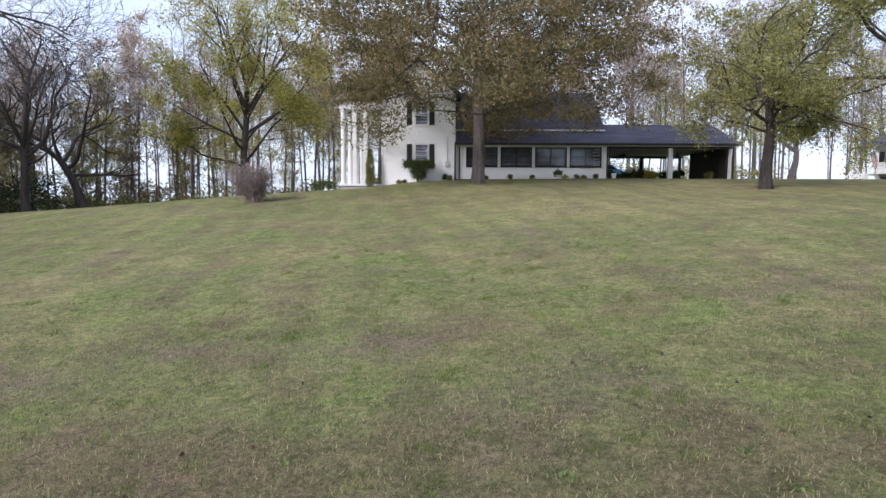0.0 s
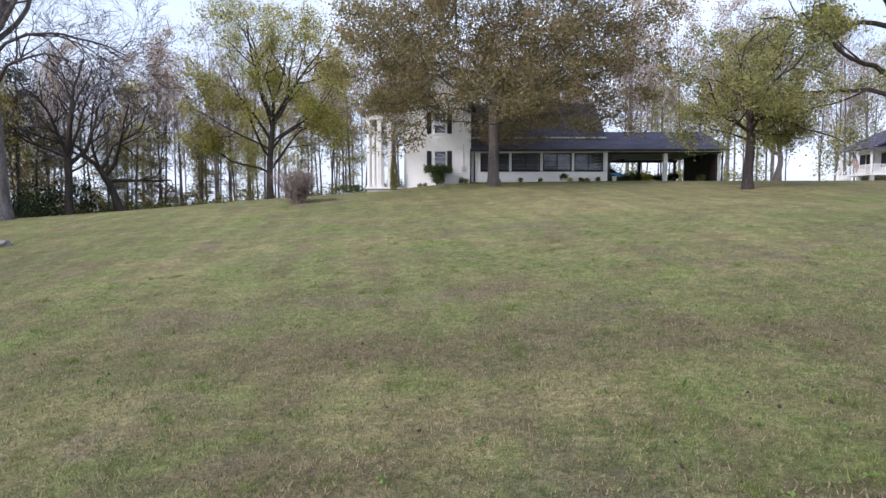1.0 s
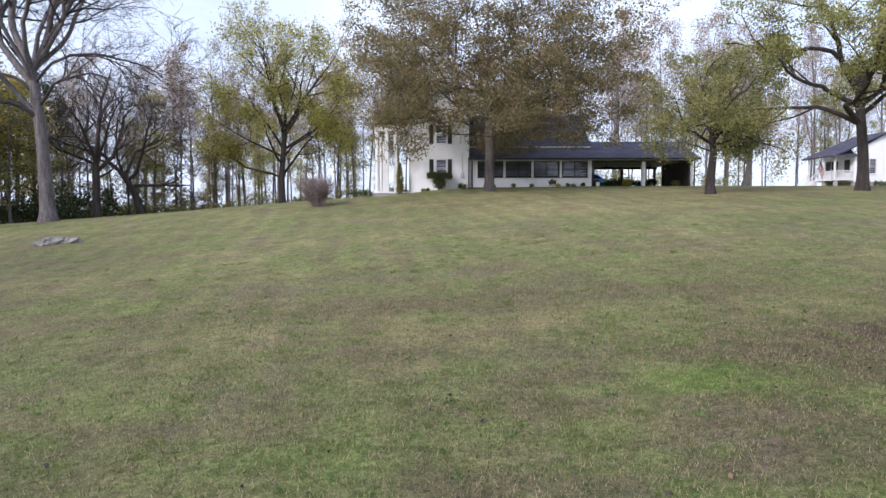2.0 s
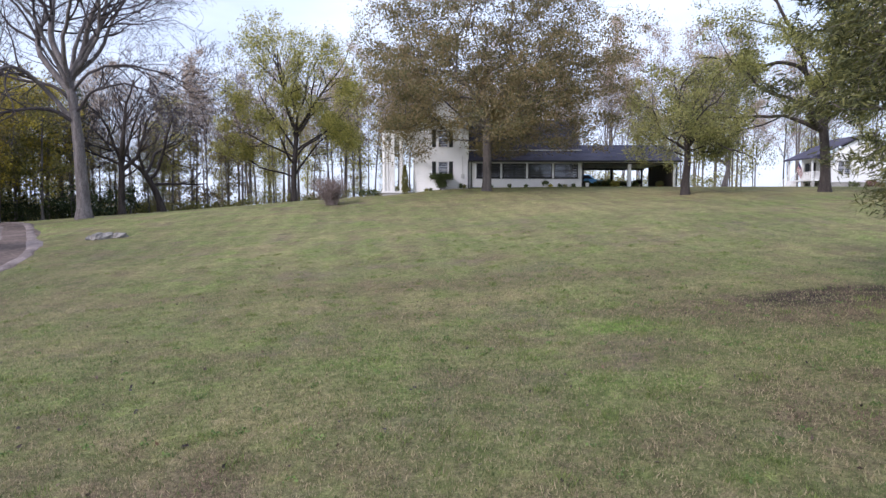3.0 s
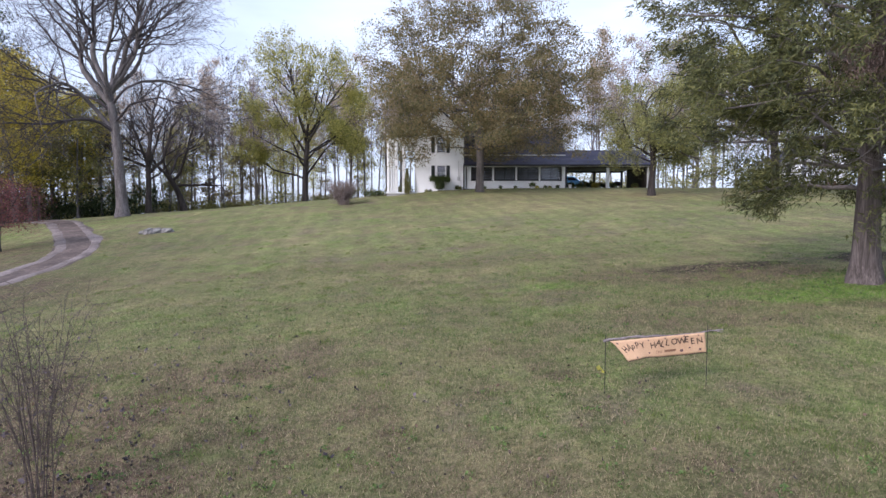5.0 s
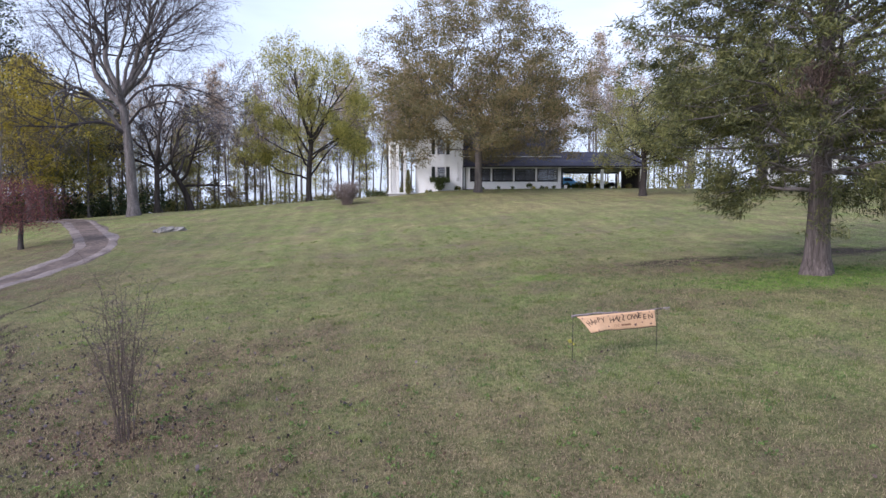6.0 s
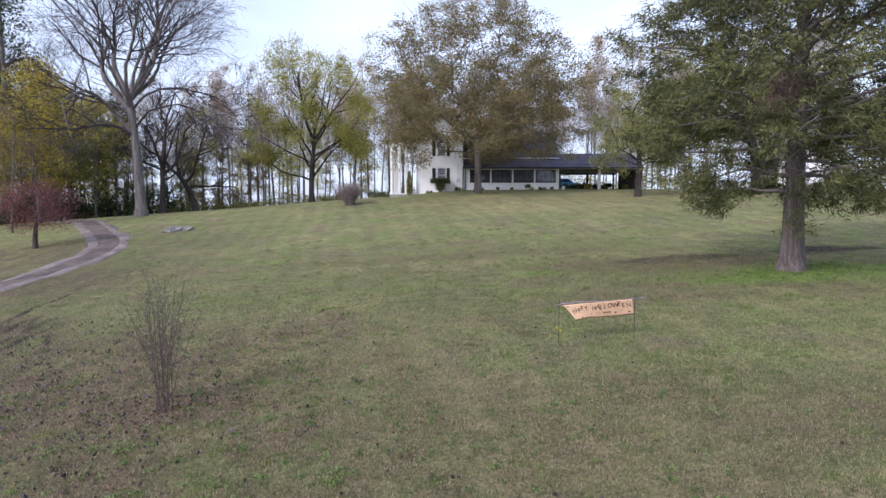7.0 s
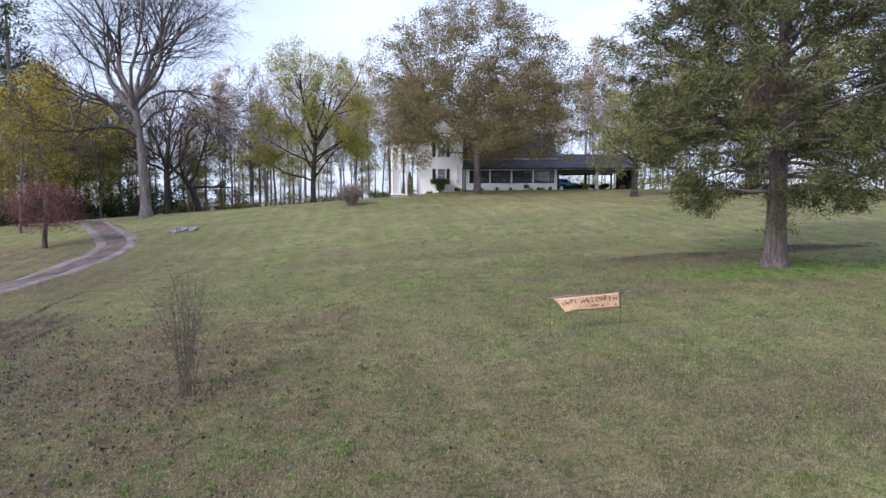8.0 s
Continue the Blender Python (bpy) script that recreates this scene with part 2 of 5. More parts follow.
BLIND = material("blind_slats", (0.075, 0.075, 0.095), (0.14, 0.14, 0.17), scale=2, rough=0.6, fine=12, bump=0.0)
# the dimness of the unlit rooms is put into this dark colour
INSIDE = material("unlit_room", (0.05, 0.05, 0.055), (0.1, 0.1, 0.1), scale=2, fine=12, bump=0.0)
BROWN_WALL = material("brown_boards", (0.022, 0.018, 0.016), (0.05, 0.04, 0.035), scale=2, fine=20, bump=0.2, stretch=(1, 1, 0.1))
CEIL = material("carport_ceiling", (0.5, 0.5, 0.5), (0.66, 0.66, 0.66), scale=1, fine=10, bump=0.05)
CONCRETE = material("concrete", (0.26, 0.25, 0.24), (0.42, 0.41, 0.4), scale=1.5, fine=25, bump=0.3)
GLASS = glass_material()
BARK_GREY = material("grey_bark", (0.055, 0.047, 0.047), (0.23, 0.205, 0.205), scale=1.1, fine=7, bump=0.9, stretch=(3, 3, 0.6), third=(0.13, 0.115, 0.114))
BARK_OAK = material("oak_bark", (0.045, 0.038, 0.036), (0.19, 0.165, 0.155), scale=1.2, fine=8, bump=0.9, stretch=(3, 3, 0.6))
BARK_DARK = material("dark_bark", (0.016, 0.013, 0.013), (0.082, 0.068, 0.062), scale=1.2, fine=8, bump=0.9, stretch=(3, 3, 0.6))
BARK_WOODS = material("woods_bark", (0.06, 0.053, 0.052), (0.22, 0.195, 0.19), scale=0.7, fine=5, bump=0.4, stretch=(3, 3, 0.5))
BARK_CEDAR = material("cedar_bark", (0.035, 0.027, 0.026), (0.21, 0.17, 0.162), scale=2.0, fine=9, bump=1.0, stretch=(6, 6, 0.3), third=(0.105, 0.083, 0.078))


# ---- mesh helpers ----
def raw(name, verts, faces, mat, parent=None, smooth=False):
    me = bpy.data.meshes.new(name)
    me.from_pydata([tuple(v) for v in verts] if not isinstance(verts, np.ndarray) else verts.tolist(), [], faces if isinstance(faces, list) else faces.tolist())
    me.materials.append(mat)
    if smooth:
        me.polygons.foreach_set("use_smooth", [True] * len(me.polygons))
    ob = new(name, me)
    ob.parent = parent
    return ob


def part(name, bm, mat, parent, label="", bevel=0.0):
    if bevel:
        bmesh.ops.bevel(bm, geom=list(bm.edges), offset=bevel, segments=1, affect="EDGES")
    bmesh.ops.recalc_face_normals(bm, faces=bm.faces)
    me = bpy.data.meshes.new(name)
    bm.to_mesh(me)
    bm.free()
    me.materials.append(mat)
    ob = new(name, me)
    ob.parent = parent
    if label:
        tagged(ob, label)
    return ob


def box(bm, x0, x1, y0, y1, z0, z1):
    v = [bm.verts.new(p) for p in ((x0, y0, z0), (x1, y0, z0), (x1, y1, z0), (x0, y1, z0), (x0, y0, z1), (x1, y0, z1), (x1, y1, z1), (x0, y1, z1))]
    for f in ((0, 3, 2, 1), (4, 5, 6, 7), (0, 1, 5, 4), (1, 2, 6, 5), (2, 3, 7, 6), (3, 0, 4, 7)):
        bm.faces.new([v[i] for i in f])


def box_part(name, b, mat, parent, label="", bevel=0.0):
    bm = bmesh.new()
    box(bm, *b)
    return part(name, bm, mat, parent, label, bevel)


def prism(bm, outline, lo, hi, axis="y"):
    """An outline in two axes, drawn out along the third."""
    def at(p, w):
        return {"y": (p[0], w, p[1]), "x": (w, p[0], p[1]), "z": (p[0], p[1], w)}[axis]
    a = [bm.verts.new(at(p, lo)) for p in outline]
    b = [bm.verts.new(at(p, hi)) for p in outline]
    bm.faces.new(a)
    bm.faces.new(b[::-1])
    for i in range(len(a)):
        j = (i + 1) % len(a)
        bm.faces.new((a[j], a[i], b[i], b[j]))


def tube(bm, pts, radii, sides=8, caps=True):
    rings = []
    for i, p in enumerate(pts):
        p = Vector(p)
        d = Vector(pts[min(i + 1, len(pts) - 1)]) - Vector(pts[max(i - 1, 0)])
        d.normalize()
        u = d.orthogonal().normalized() if abs(d.z) < 0.9 else d.cross(Vector((0, 1, 0))).normalized()
        w = d.cross(u)
        r = radii[i] if isinstance(radii, (list, tuple)) else radii
        rings.append([bm.verts.new(p + (u * math.cos(a) + w * math.sin(a)) * r) for a in (2 * math.pi * k / sides for k in range(sides))])
    for a, b in zip(rings, rings[1:]):
        for k in range(sides):
            bm.faces.new((a[k], a[(k + 1) % sides], b[(k + 1) % sides], b[k]))
    if caps:
        bm.faces.new(rings[0][::-1])
        bm.faces.new(rings[-1])


# ---- ground ----
def soft(u, w):
    return w * np.logaddexp(0.0, np.asarray(u, float) / w)


def ease(a, b, v):
    t = np.clip((np.asarray(v, float) - a) / (b - a), 0, 1)
    return t * t * (3 - 2 * t)


def lumps(x, y):
    return 0.04 * np.sin(0.31 * x + 0.7) * np.sin(0.27 * y + 0.3) + 0.03 * np.sin(0.83 * x + 0.4 * y) + 0.02 * np.sin(1.7 * y - 0.9 * x)


def height(x, y):
    """The lawn: it climbs to the crest where the house stands, and falls away to the west."""
    x, y = np.asarray(x, float), np.asarray(y, float)
    z = -2.56 + 0.085 * (y + 9) - 0.075 * soft(y + 9, 2) + 0.115 * soft(y - 4, 3) - 0.125 * soft(y - 39, 2.5)
    z = z - 0.07 * np.minimum(soft(-x, 4), 70) + 0.72 * (1 - np.exp(-np.maximum(x, 0) / 12)) * (1 - ease(15, 40, y))
    z = z - 0.12 * ease(12, 28, -x) * ease(20, 34, y) - 0.3 * ease(1, 7, -x) * ease(31, 39, y)
    z = np.maximum(z, -9.0) - 0.03 * soft(y - 75, 6)
    return z + lumps(x, y) * (1 - ease(36, 40, y)) * (1 - ease(60, 90, np.abs(x)))


def hz(x, y):
    return float(height(x, y))


def axis_steps(fine_lo, fine_hi, step, far):
    mid = list(np.arange(fine_lo, fine_hi + 0.01, step))
    out, d = [], step
    v = fine_hi
    while v < far:
        d *= 1.25
        v += d
        out.append(v)
    lo, d, v = [], step, fine_lo
    while v > -far:
        d *= 1.25
        v -= d
        lo.append(v)
    return np.array(lo[::-1] + mid + out)


gx, gy = axis_steps(-50, 50, 0.5, 1500), axis_steps(-40, 62, 0.5, 1500)
GX, GY = np.meshgrid(gx, gy)
gv = np.stack([GX, GY, height(GX, GY)], -1).reshape(-1, 3)
nx, ny = len(gx), len(gy)
gi = (np.arange(ny - 1)[:, None] * nx + np.arange(nx - 1)[None]).reshape(-1)
ground = raw("ground", gv, np.stack([gi, gi + 1, gi + nx + 1, gi + nx], -1), LAWN, smooth=True)
tagged(ground, "sloping mown lawn, green with straw-coloured and bare patches", "lawn", kind="structure")

DRIVE = [(-16.5, -40), (-20.5, -22), (-22.3, -10), (-23.0, -3), (-23.4, 2.5), (-23.4, 5.2), (-23.6, 9.9), (-24.1, 13.2), (-25.5, 16.8), (-28.8, 22), (-33.2, 28.4), (-36.6, 33), (-43, 40), (-52, 45)]


def along(pts, step):
    """Points along a smooth curve through pts, with the way across it."""
    out = []
    for i in range(len(pts) - 1):
        p = [Vector(pts[max(0, min(len(pts) - 1, i + k))]).to_3d() for k in (-1, 0, 1, 2)]
        n = max(2, int((p[2] - p[1]).length / step))
        for k in range(n):
            t = k / n
            out.append(0.5 * (2 * p[1] + (p[2] - p[0]) * t + (2 * p[0] - 5 * p[1] + 4 * p[2] - p[3]) * t * t + (3 * p[1] - p[0] - 3 * p[2] + p[3]) * t ** 3))
    return out


def strip(name, pts, off, half, lift, mat, seed, ragged=0.12, cols=5, crown=0.0):
    rng = np.random.default_rng(seed)
    line = along(pts, 0.5)
    edge = [np.convolve(rng.uniform(-ragged, ragged, len(line) + 4), np.ones(5) / 3.2, "valid") for _ in (0, 1)]
    verts, faces = [], []
    for i, p in enumerate(line):
        d = (line[min(i + 1, len(line) - 1)] - line[max(i - 1, 0)]).normalized()
        c = Vector((-d.y, d.x, 0))
        for k in range(cols):
            s = -1 + 2 * k / (cols - 1)
            w = half + (edge[k > 0][i] if k in (0, cols - 1) else 0)
            q = p + c * (off + s * w)
            verts.append((q.x, q.y, hz(q.x, q.y) + lift - (0.05 if k in (0, cols - 1) else 0) + crown * (1 - s * s)))
    for i in range(len(line) - 1):
        for k in range(cols - 1):
            a = i * cols + k
            faces.append((a, a + 1, a + cols + 1, a + cols))
    return raw(name, verts, faces, mat, smooth=True)


DRIVE_MUD = material("drive_earth", (0.05, 0.036, 0.032), (0.2, 0.15, 0.132), scale=0.6, fine=5, bump=0.9, third=(0.1, 0.074, 0.065))
road = tagged(strip("road", DRIVE, 0, 1.6, 0.035, DRIVE_MUD, 1, ragged=0.28), "rutted earth and gravel driveway curving up the lawn", "driveway", kind="structure")
for side in (-0.95, 0.95):
    track = strip("wheel_track", DRIVE, side, 0.36, 0.055, GRAVEL, 3 + int(side > 0), ragged=0.26)
    track.parent = road


# ---- trees ----
def grow(rng, trunk, targets, step=0.6, kink=0.12, first=0, base_r=0.3, tip_r=0.012, lift=0.3, align=0.6):
    """A branching skeleton: every target is joined to the limb that reaches it best; limbs thicken towards the trunk."""
    cap = len(trunk) + len(targets) * 40 + 10
    P, D, par, n = np.zeros((cap, 3)), np.zeros((cap, 3)), np.full(cap, -1), 0
    for p in trunk:
        P[n] = p
        D[n] = (P[n] - P[n - 1]) / max(1e-6, np.linalg.norm(P[n] - P[n - 1])) if n else (0, 0, 1)
        par[n] = n - 1
        n += 1
    tr = P[:n]
    order = np.argsort([np.linalg.norm(tr[first:] - q, axis=1).min() for q in targets])
    for o in order:
        q = targets[o]
        v = q - P[:n]
        dist = np.linalg.norm(v, axis=1) + 1e-6
        cos = (v * D[:n]).sum(1) / dist
        cost = dist * (1 + align - align * cos) + np.maximum(0, -v[:, 2]) * lift * 3
        cost[:first] = 1e9
        i = int(cost.argmin())
        L = dist[i]
        k = max(1, min(38, int(L / step)))
        ctrl = P[i] + (0.55 * v[i] / L + 0.3 * D[i] + np.array((0, 0, 0.25))) * L * 0.5
        last = i
        for j in range(1, k + 1):
            t = j / k
            p = (1 - t) ** 2 * P[i] + 2 * t * (1 - t) * ctrl + t * t * q
            if j < k:
                p = p + rng.normal(0, kink * L / k, 3)
            P[n] = p
            dv = p - P[last]
            D[n] = dv / (np.linalg.norm(dv) + 1e-9)
            par[n] = last
            last = n
            n += 1
    P, D, par = P[:n], D[:n], par[:n]
    e = 2.3
    acc = np.zeros(n)
    has = np.zeros(n, bool)
    for i in range(n - 1, -1, -1):
        if not has[i]:
            acc[i] += 1.0
        if par[i] >= 0:
            acc[par[i]] += acc[i]
            has[par[i]] = True
    r = acc ** (1 / e)
    r = tip_r * (r / r.min()) ** (math.log(base_r / tip_r) / max(0.1, math.log(r.max() / r.min())))
    return P, par, r


def limbs(P, par, r, flare=0.5, flare_h=0.5, split=0.05):
    """Tubes round the skeleton; the flared foot stands at height 0."""
    n = len(P)
    kids = [[] for _ in range(n)]
    for i in range(1, n):
        kids[par[i]].append(i)
    thick, thin = ([], []), ([], [])
    starts = [(-1, 0)]
    while starts:
        frm, i = starts.pop()
        chain, rad = ([frm] if frm >= 0 else []), ([r[i]] if frm >= 0 else [])
        while True:
            chain.append(i)
            rad.append(r[i])
            if not kids[i]:
                break
            big = max(kids[i], key=lambda c: r[c])
            for c in kids[i]:
                if c != big:
                    starts.append((i, c))
            i = big
        if len(chain) < 2:
            continue
        s = 16 if chain[0] == 0 and rad[0] > 0.25 else 10 if rad[0] > 0.15 else 6 if rad[0] > 0.05 else 3
        pts = P[chain]
        tan = np.gradient(pts, axis=0)
        tan /= np.linalg.norm(tan, axis=1)[:, None] + 1e-9
        ref = np.array((0.0, 1.0, 0.0)) if abs(tan[0, 1]) < 0.8 else np.array((1.0, 0.0, 0.0))
        u = np.cross(tan, ref)
        u /= np.linalg.norm(u, axis=1)[:, None] + 1e-9
        w = np.cross(tan, u)
        rr = np.array(rad)
        if chain[0] == 0:
            rr = rr * (1 + flare * np.exp(-(pts[:, 2] - pts[0, 2]) / flare_h))
        ang = np.arange(s) * 2 * math.pi / s
        wob = 1 + (0.1 * np.sin(3 * ang + 1) + 0.07 * np.sin(5 * ang) + 0.04 * np.sin(7 * ang + 2)) * (s >= 10)
        ring = pts[:, None] + rr[:, None, None] * wob[None, :, None] * (np.cos(ang)[None, :, None] * u[:, None] + np.sin(ang)[None, :, None] * w[:, None])
        verts, faces = thick if rad[0] > split else thin
        b = len(verts)
        verts.extend(ring.reshape(-1, 3).tolist())
        for a in range(len(chain) - 1):
            for k in range(s):
                o, q = b + a * s + k, b + a * s + (k + 1) % s
                faces.append((o, q, q + s, o + s))
    return thick, thin


def ramify(rng, stems, ratio=0.58, kids=(7, 6, 5), angle=48, kink=0.1, up=0.06, seg=0.7, tip=0.012, start=0.3, thin=0.62):
    """A leafless skeleton: limbs that fork again and again. stems: lists of (point, radius) that are already there, the first from the ground."""
    P, par, r = [], [], []
    tips = []

    def add(p, q, rad):
        P.append(np.array(p, float))
        par.append(q)
        r.append(rad)
        return len(P) - 1

    def branch(at, d, L, r0, level, sweep=up):
        n = max(3 if level < len(kids) else 2, int(L / seg))
        d = d / np.linalg.norm(d)
        path, last = [], at
        for k in range(n):
            d = d + rng.normal(0, kink, 3) + (0, 0, sweep)
            d /= np.linalg.norm(d)
            last = add(P[last] + d * L / n, last, max(tip, r0 * (1 - 0.75 * (k + 1) / n)))
            path.append((last, d.copy()))
        tips.append(P[last])
        if level == len(kids):
            tips.append(P[path[(n - 1) // 2][0]])
        else:
            m = max(2, int(kids[level] * rng.uniform(0.75, 1.25)))
            a = rng.uniform(0, 6.28)
            for k in range(m):
                f = start + (0.97 - start) * (k + rng.uniform(0, 0.8)) / m
                node, dd = path[min(n - 1, int(f * n))]
                side = np.cross(dd, rng.normal(0, 1, 3))
                side /= np.linalg.norm(side)
                a2 = radians(angle * rng.uniform(0.6, 1.25))
                branch(node, dd * math.cos(a2) + side * math.sin(a2), L * ratio * rng.uniform(0.6, 1.15) * (1.15 - 0.45 * f), max(tip, r[node] * thin), level + 1)

    trunk_pts, limb_list = stems
    last = -1
    for p, rad in trunk_pts:
        last = add(p, last, rad)
    hs = np.array([p[2] for p, _ in trunk_pts])
    for z, az, el, L, rad, *sweep in limb_list:
        node = int(np.abs(hs - z).argmin())
        a, e = radians(az), radians(el)
        branch(node, np.array((math.cos(a) * math.cos(e), math.sin(a) * math.cos(e), math.sin(e))), L, rad, 0, *sweep)
    return np.array(P), np.array(par), np.array(r), np.array(tips)


def bare_tree(name, label, seed, trunk, r0, r1, limb_list, bark, twig, **how):
    """A tree from its trunk line and its main limbs: (height, azimuth, elevation, length, radius, upward sweep)."""
    rng = np.random.default_rng(seed)
    leaves, leaf_mat = how.pop("leaves", None), how.pop("leaf_mat", None)
    split, keep, flare = how.pop("split", 0.05), how.pop("keep", None), how.pop("flare", 0.5)
    rad = np.linspace(r0, r1, len(trunk))
    P, par, r, tips = ramify(rng, ([(p, q) for p, q in zip(trunk, rad)], limb_list), **how)
    root = tagged(new(name), label, "tree")
    thick, thin = limbs(P, par, r, flare, 0.6, split)
    raw("trunk", *thick, bark, root, smooth=True)
    tagged(raw("branchwork", *thin, twig, root, smooth=True), kind="stuff")
    if leaves:
        if keep:
            tips = tips[rng.uniform(0, 1, len(tips)) < keep(tips)]
        v, f = leaf_cloud(rng, tips, **leaves)
        raw("crown", v, f, leaf_mat, root)
    return root


def leaf_cloud(rng, centres, per, spread, size, aspect=0.55, droop=0.0, flat=1.0, simple=False, outward=0.0):
    """Many small folded leaves scattered round the given points; outward: how much they point away from the trunk."""
    c = np.repeat(np.asarray(centres), per, axis=0)
    n = len(c)
    c = c + rng.normal(0, 1, (n, 3)) * np.array((spread, spread, spread * flat))
    d = rng.normal(0, 1, (n, 3))
    d[:, 2] -= droop
    if outward:
        d[:, :2] += outward * c[:, :2] / (np.linalg.norm(c[:, :2], axis=1)[:, None] + 0.3)
    d /= np.linalg.norm(d, axis=1)[:, None]
    s = np.cross(d, rng.normal(0, 1, (n, 3)))
    s /= np.linalg.norm(s, axis=1)[:, None]
    up = np.cross(d, s)
    L = size * rng.uniform(0.6, 1.3, (n, 1))
    W = L * aspect * 0.5
    if simple:
        v = np.stack([c - s * W * 1.2, c + s * W * 1.2, c + d * L], 1).reshape(-1, 3)
        return v, np.arange(3 * n).reshape(-1, 3)
    v = np.stack([c, c + d * L * 0.45 + s * W + up * W * 0.3, c + d * L, c + d * L * 0.45 - s * W + up * W * 0.3], 1).reshape(-1, 3)
    i = np.arange(n)[:, None] * 4
    f = np.concatenate([i + np.array([[0, 1, 2]]), i + np.array([[0, 2, 3]])], 1).reshape(-1, 3)
    return v, f


def sprays(rng, pts, n, reach, droop=0.0, jitter=0.3, axis=(0, 0)):
    """Several leaf centres for each limb end, strung outwards from the trunk."""
    out = pts - np.array((axis[0], axis[1], 0)) * 1.0
    out = out * (1, 1, 0.25)
    out /= np.linalg.norm(out, axis=1)[:, None] + 1e-6
    q = []
    for k in range(n):
        t = (k / max(1, n - 1)) * 1.4 - 0.5
        q.append(pts + out * reach * t + rng.normal(0, jitter, pts.shape) * (1, 1, 0.6) - np.array((0, 0, droop)) * max(0, t))
    return np.concatenate(q)


def crown_points(rng, n, z0, z1, radius, shape, shell=0.45, lump=0.3, centre=(0, 0), lean=(0, 0)):
    """Points in a crown: shape(h) gives the relative half-width at relative height h; the outline is lumpy."""
    ph = rng.uniform(0, 6.28, 6)
    out = []
    while len(out) < n:
        h, a = rng.uniform(), rng.uniform(0, 2 * math.pi)
        u = (shell + (1 - shell) * rng.uniform()) if rng.uniform() < 0.7 else math.sqrt(rng.uniform())
        k = shape(h)
        if rng.uniform() > k:
            continue
        lum = 1 + lump * (0.5 * math.sin(3 * a + ph[0] + 5 * h) + 0.5 * math.sin(5 * a + ph[1] - 9 * h) + 0.35 * math.sin(9 * a + ph[2] + 14 * h))
        rr = radius * k * u * lum
        hh = h + lump * 0.12 * math.sin(4 * a + ph[3]) * u
        out.append((centre[0] + lean[0] * h + rr * math.cos(a), centre[1] + lean[1] * h + rr * math.sin(a), z0 + (z1 - z0) * hh))
    return np.array(out)


def bend(rng, top, n, wob, lean=(0, 0)):
    t = np.linspace(0, 1, n)
    a, b = rng.uniform(0, 6.28, 2)
    return np.stack([lean[0] * t ** 1.5 + wob * np.sin(3.1 * t + a) * t, lean[1] * t ** 1.5 + wob * np.sin(2.6 * t + b) * t, top * t - 0.15 * (t == 0)], 1)


def tree(name, label, seed, trunk, base_r, targets, bark, first=2, tip_r=0.012, step=0.6, kink=0.12, twigs=0, twig_len=0.9,
         leaves=None, leaf_mat=None, leaf_on=None, flare=0.5, lift=0.3, category="tree", twig_mat=None, align=0.6):
    """A tree as one thing: trunk with limbs, twigs, and a crown of leaves where it has them."""
    rng = np.random.default_rng(seed)
    root = tagged(new(name), label, category)
    allp = targets
    if twigs:
        tips = targets[rng.integers(0, len(targets), twigs)]
        allp = np.concatenate([targets, tips + rng.normal(0, twig_len, (twigs, 3)) * (1, 1, 0.8) + (0, 0, twig_len * 0.35)])
    P, par, r = grow(rng, trunk, allp, step, kink, first, base_r, tip_r, lift, align)
    thick, thin = limbs(P, par, r, flare)
    raw("trunk", *thick, bark, root, smooth=True)
    tagged(raw("branchwork", *thin, twig_mat or bark, root, smooth=True), kind="stuff")
    if leaves:
        pts = targets if leaf_on is None else leaf_on
        lv, lf = leaf_cloud(rng, pts, **leaves)
        raw("crown", lv, lf, leaf_mat, root)
    return root


def stand(ob, x, y, rz=0.0, s=1.0, sink=0.0):
    ob.matrix_basis = pose(x, y, hz(x, y) - sink, 0, 0, rz)
    ob.scale = (s, s, s)
    return ob


LEAF_BROWN = leaf_material("oak_leaves", (0.105, 0.105, 0.048), (0.33, 0.24, 0.12), third=(0.2, 0.172, 0.08), translucent=0.4, island=0.35)
LEAF_YG = leaf_material("yellow_green_leaves", (0.2, 0.2, 0.055), (0.54, 0.48, 0.15), third=(0.37, 0.35, 0.09), translucent=0.5)
LEAF_YG_DULL = leaf_material("dull_yellow_green_leaves", (0.15, 0.155, 0.05), (0.42, 0.4, 0.14), third=(0.27, 0.27, 0.085), translucent=0.5)
LEAF_DEAD = leaf_material("dead_cedar", (0.11, 0.078, 0.07), (0.29, 0.2, 0.17), translucent=0.1)
TWIG_CEDAR = material("cedar_twigs", (0.06, 0.05, 0.047), (0.24, 0.205, 0.2), scale=1.5, fine=9, bump=0.0)
LEAF_OLIVE = leaf_material("olive_leaves", (0.11, 0.12, 0.04), (0.34, 0.31, 0.115), third=(0.2, 0.2, 0.07), translucent=0.35)
LEAF_YARD = leaf_material("green_gold_leaves", (0.15, 0.165, 0.055), (0.42, 0.39, 0.15), third=(0.27, 0.27, 0.095), translucent=0.45)
LEAF_TAN = leaf_material("tan_leaves", (0.32, 0.25, 0.2), (0.62, 0.48, 0.35), third=(0.47, 0.37, 0.28), translucent=0.6)
LEAF_GOLD = leaf_material("golden_leaves", (0.22, 0.18, 0.035), (0.66, 0.54, 0.1), third=(0.45, 0.37, 0.065), translucent=0.5)
LEAF_RED = leaf_material("red_leaves", (0.09, 0.04, 0.042), (0.27, 0.11, 0.1), third=(0.17, 0.068, 0.065))
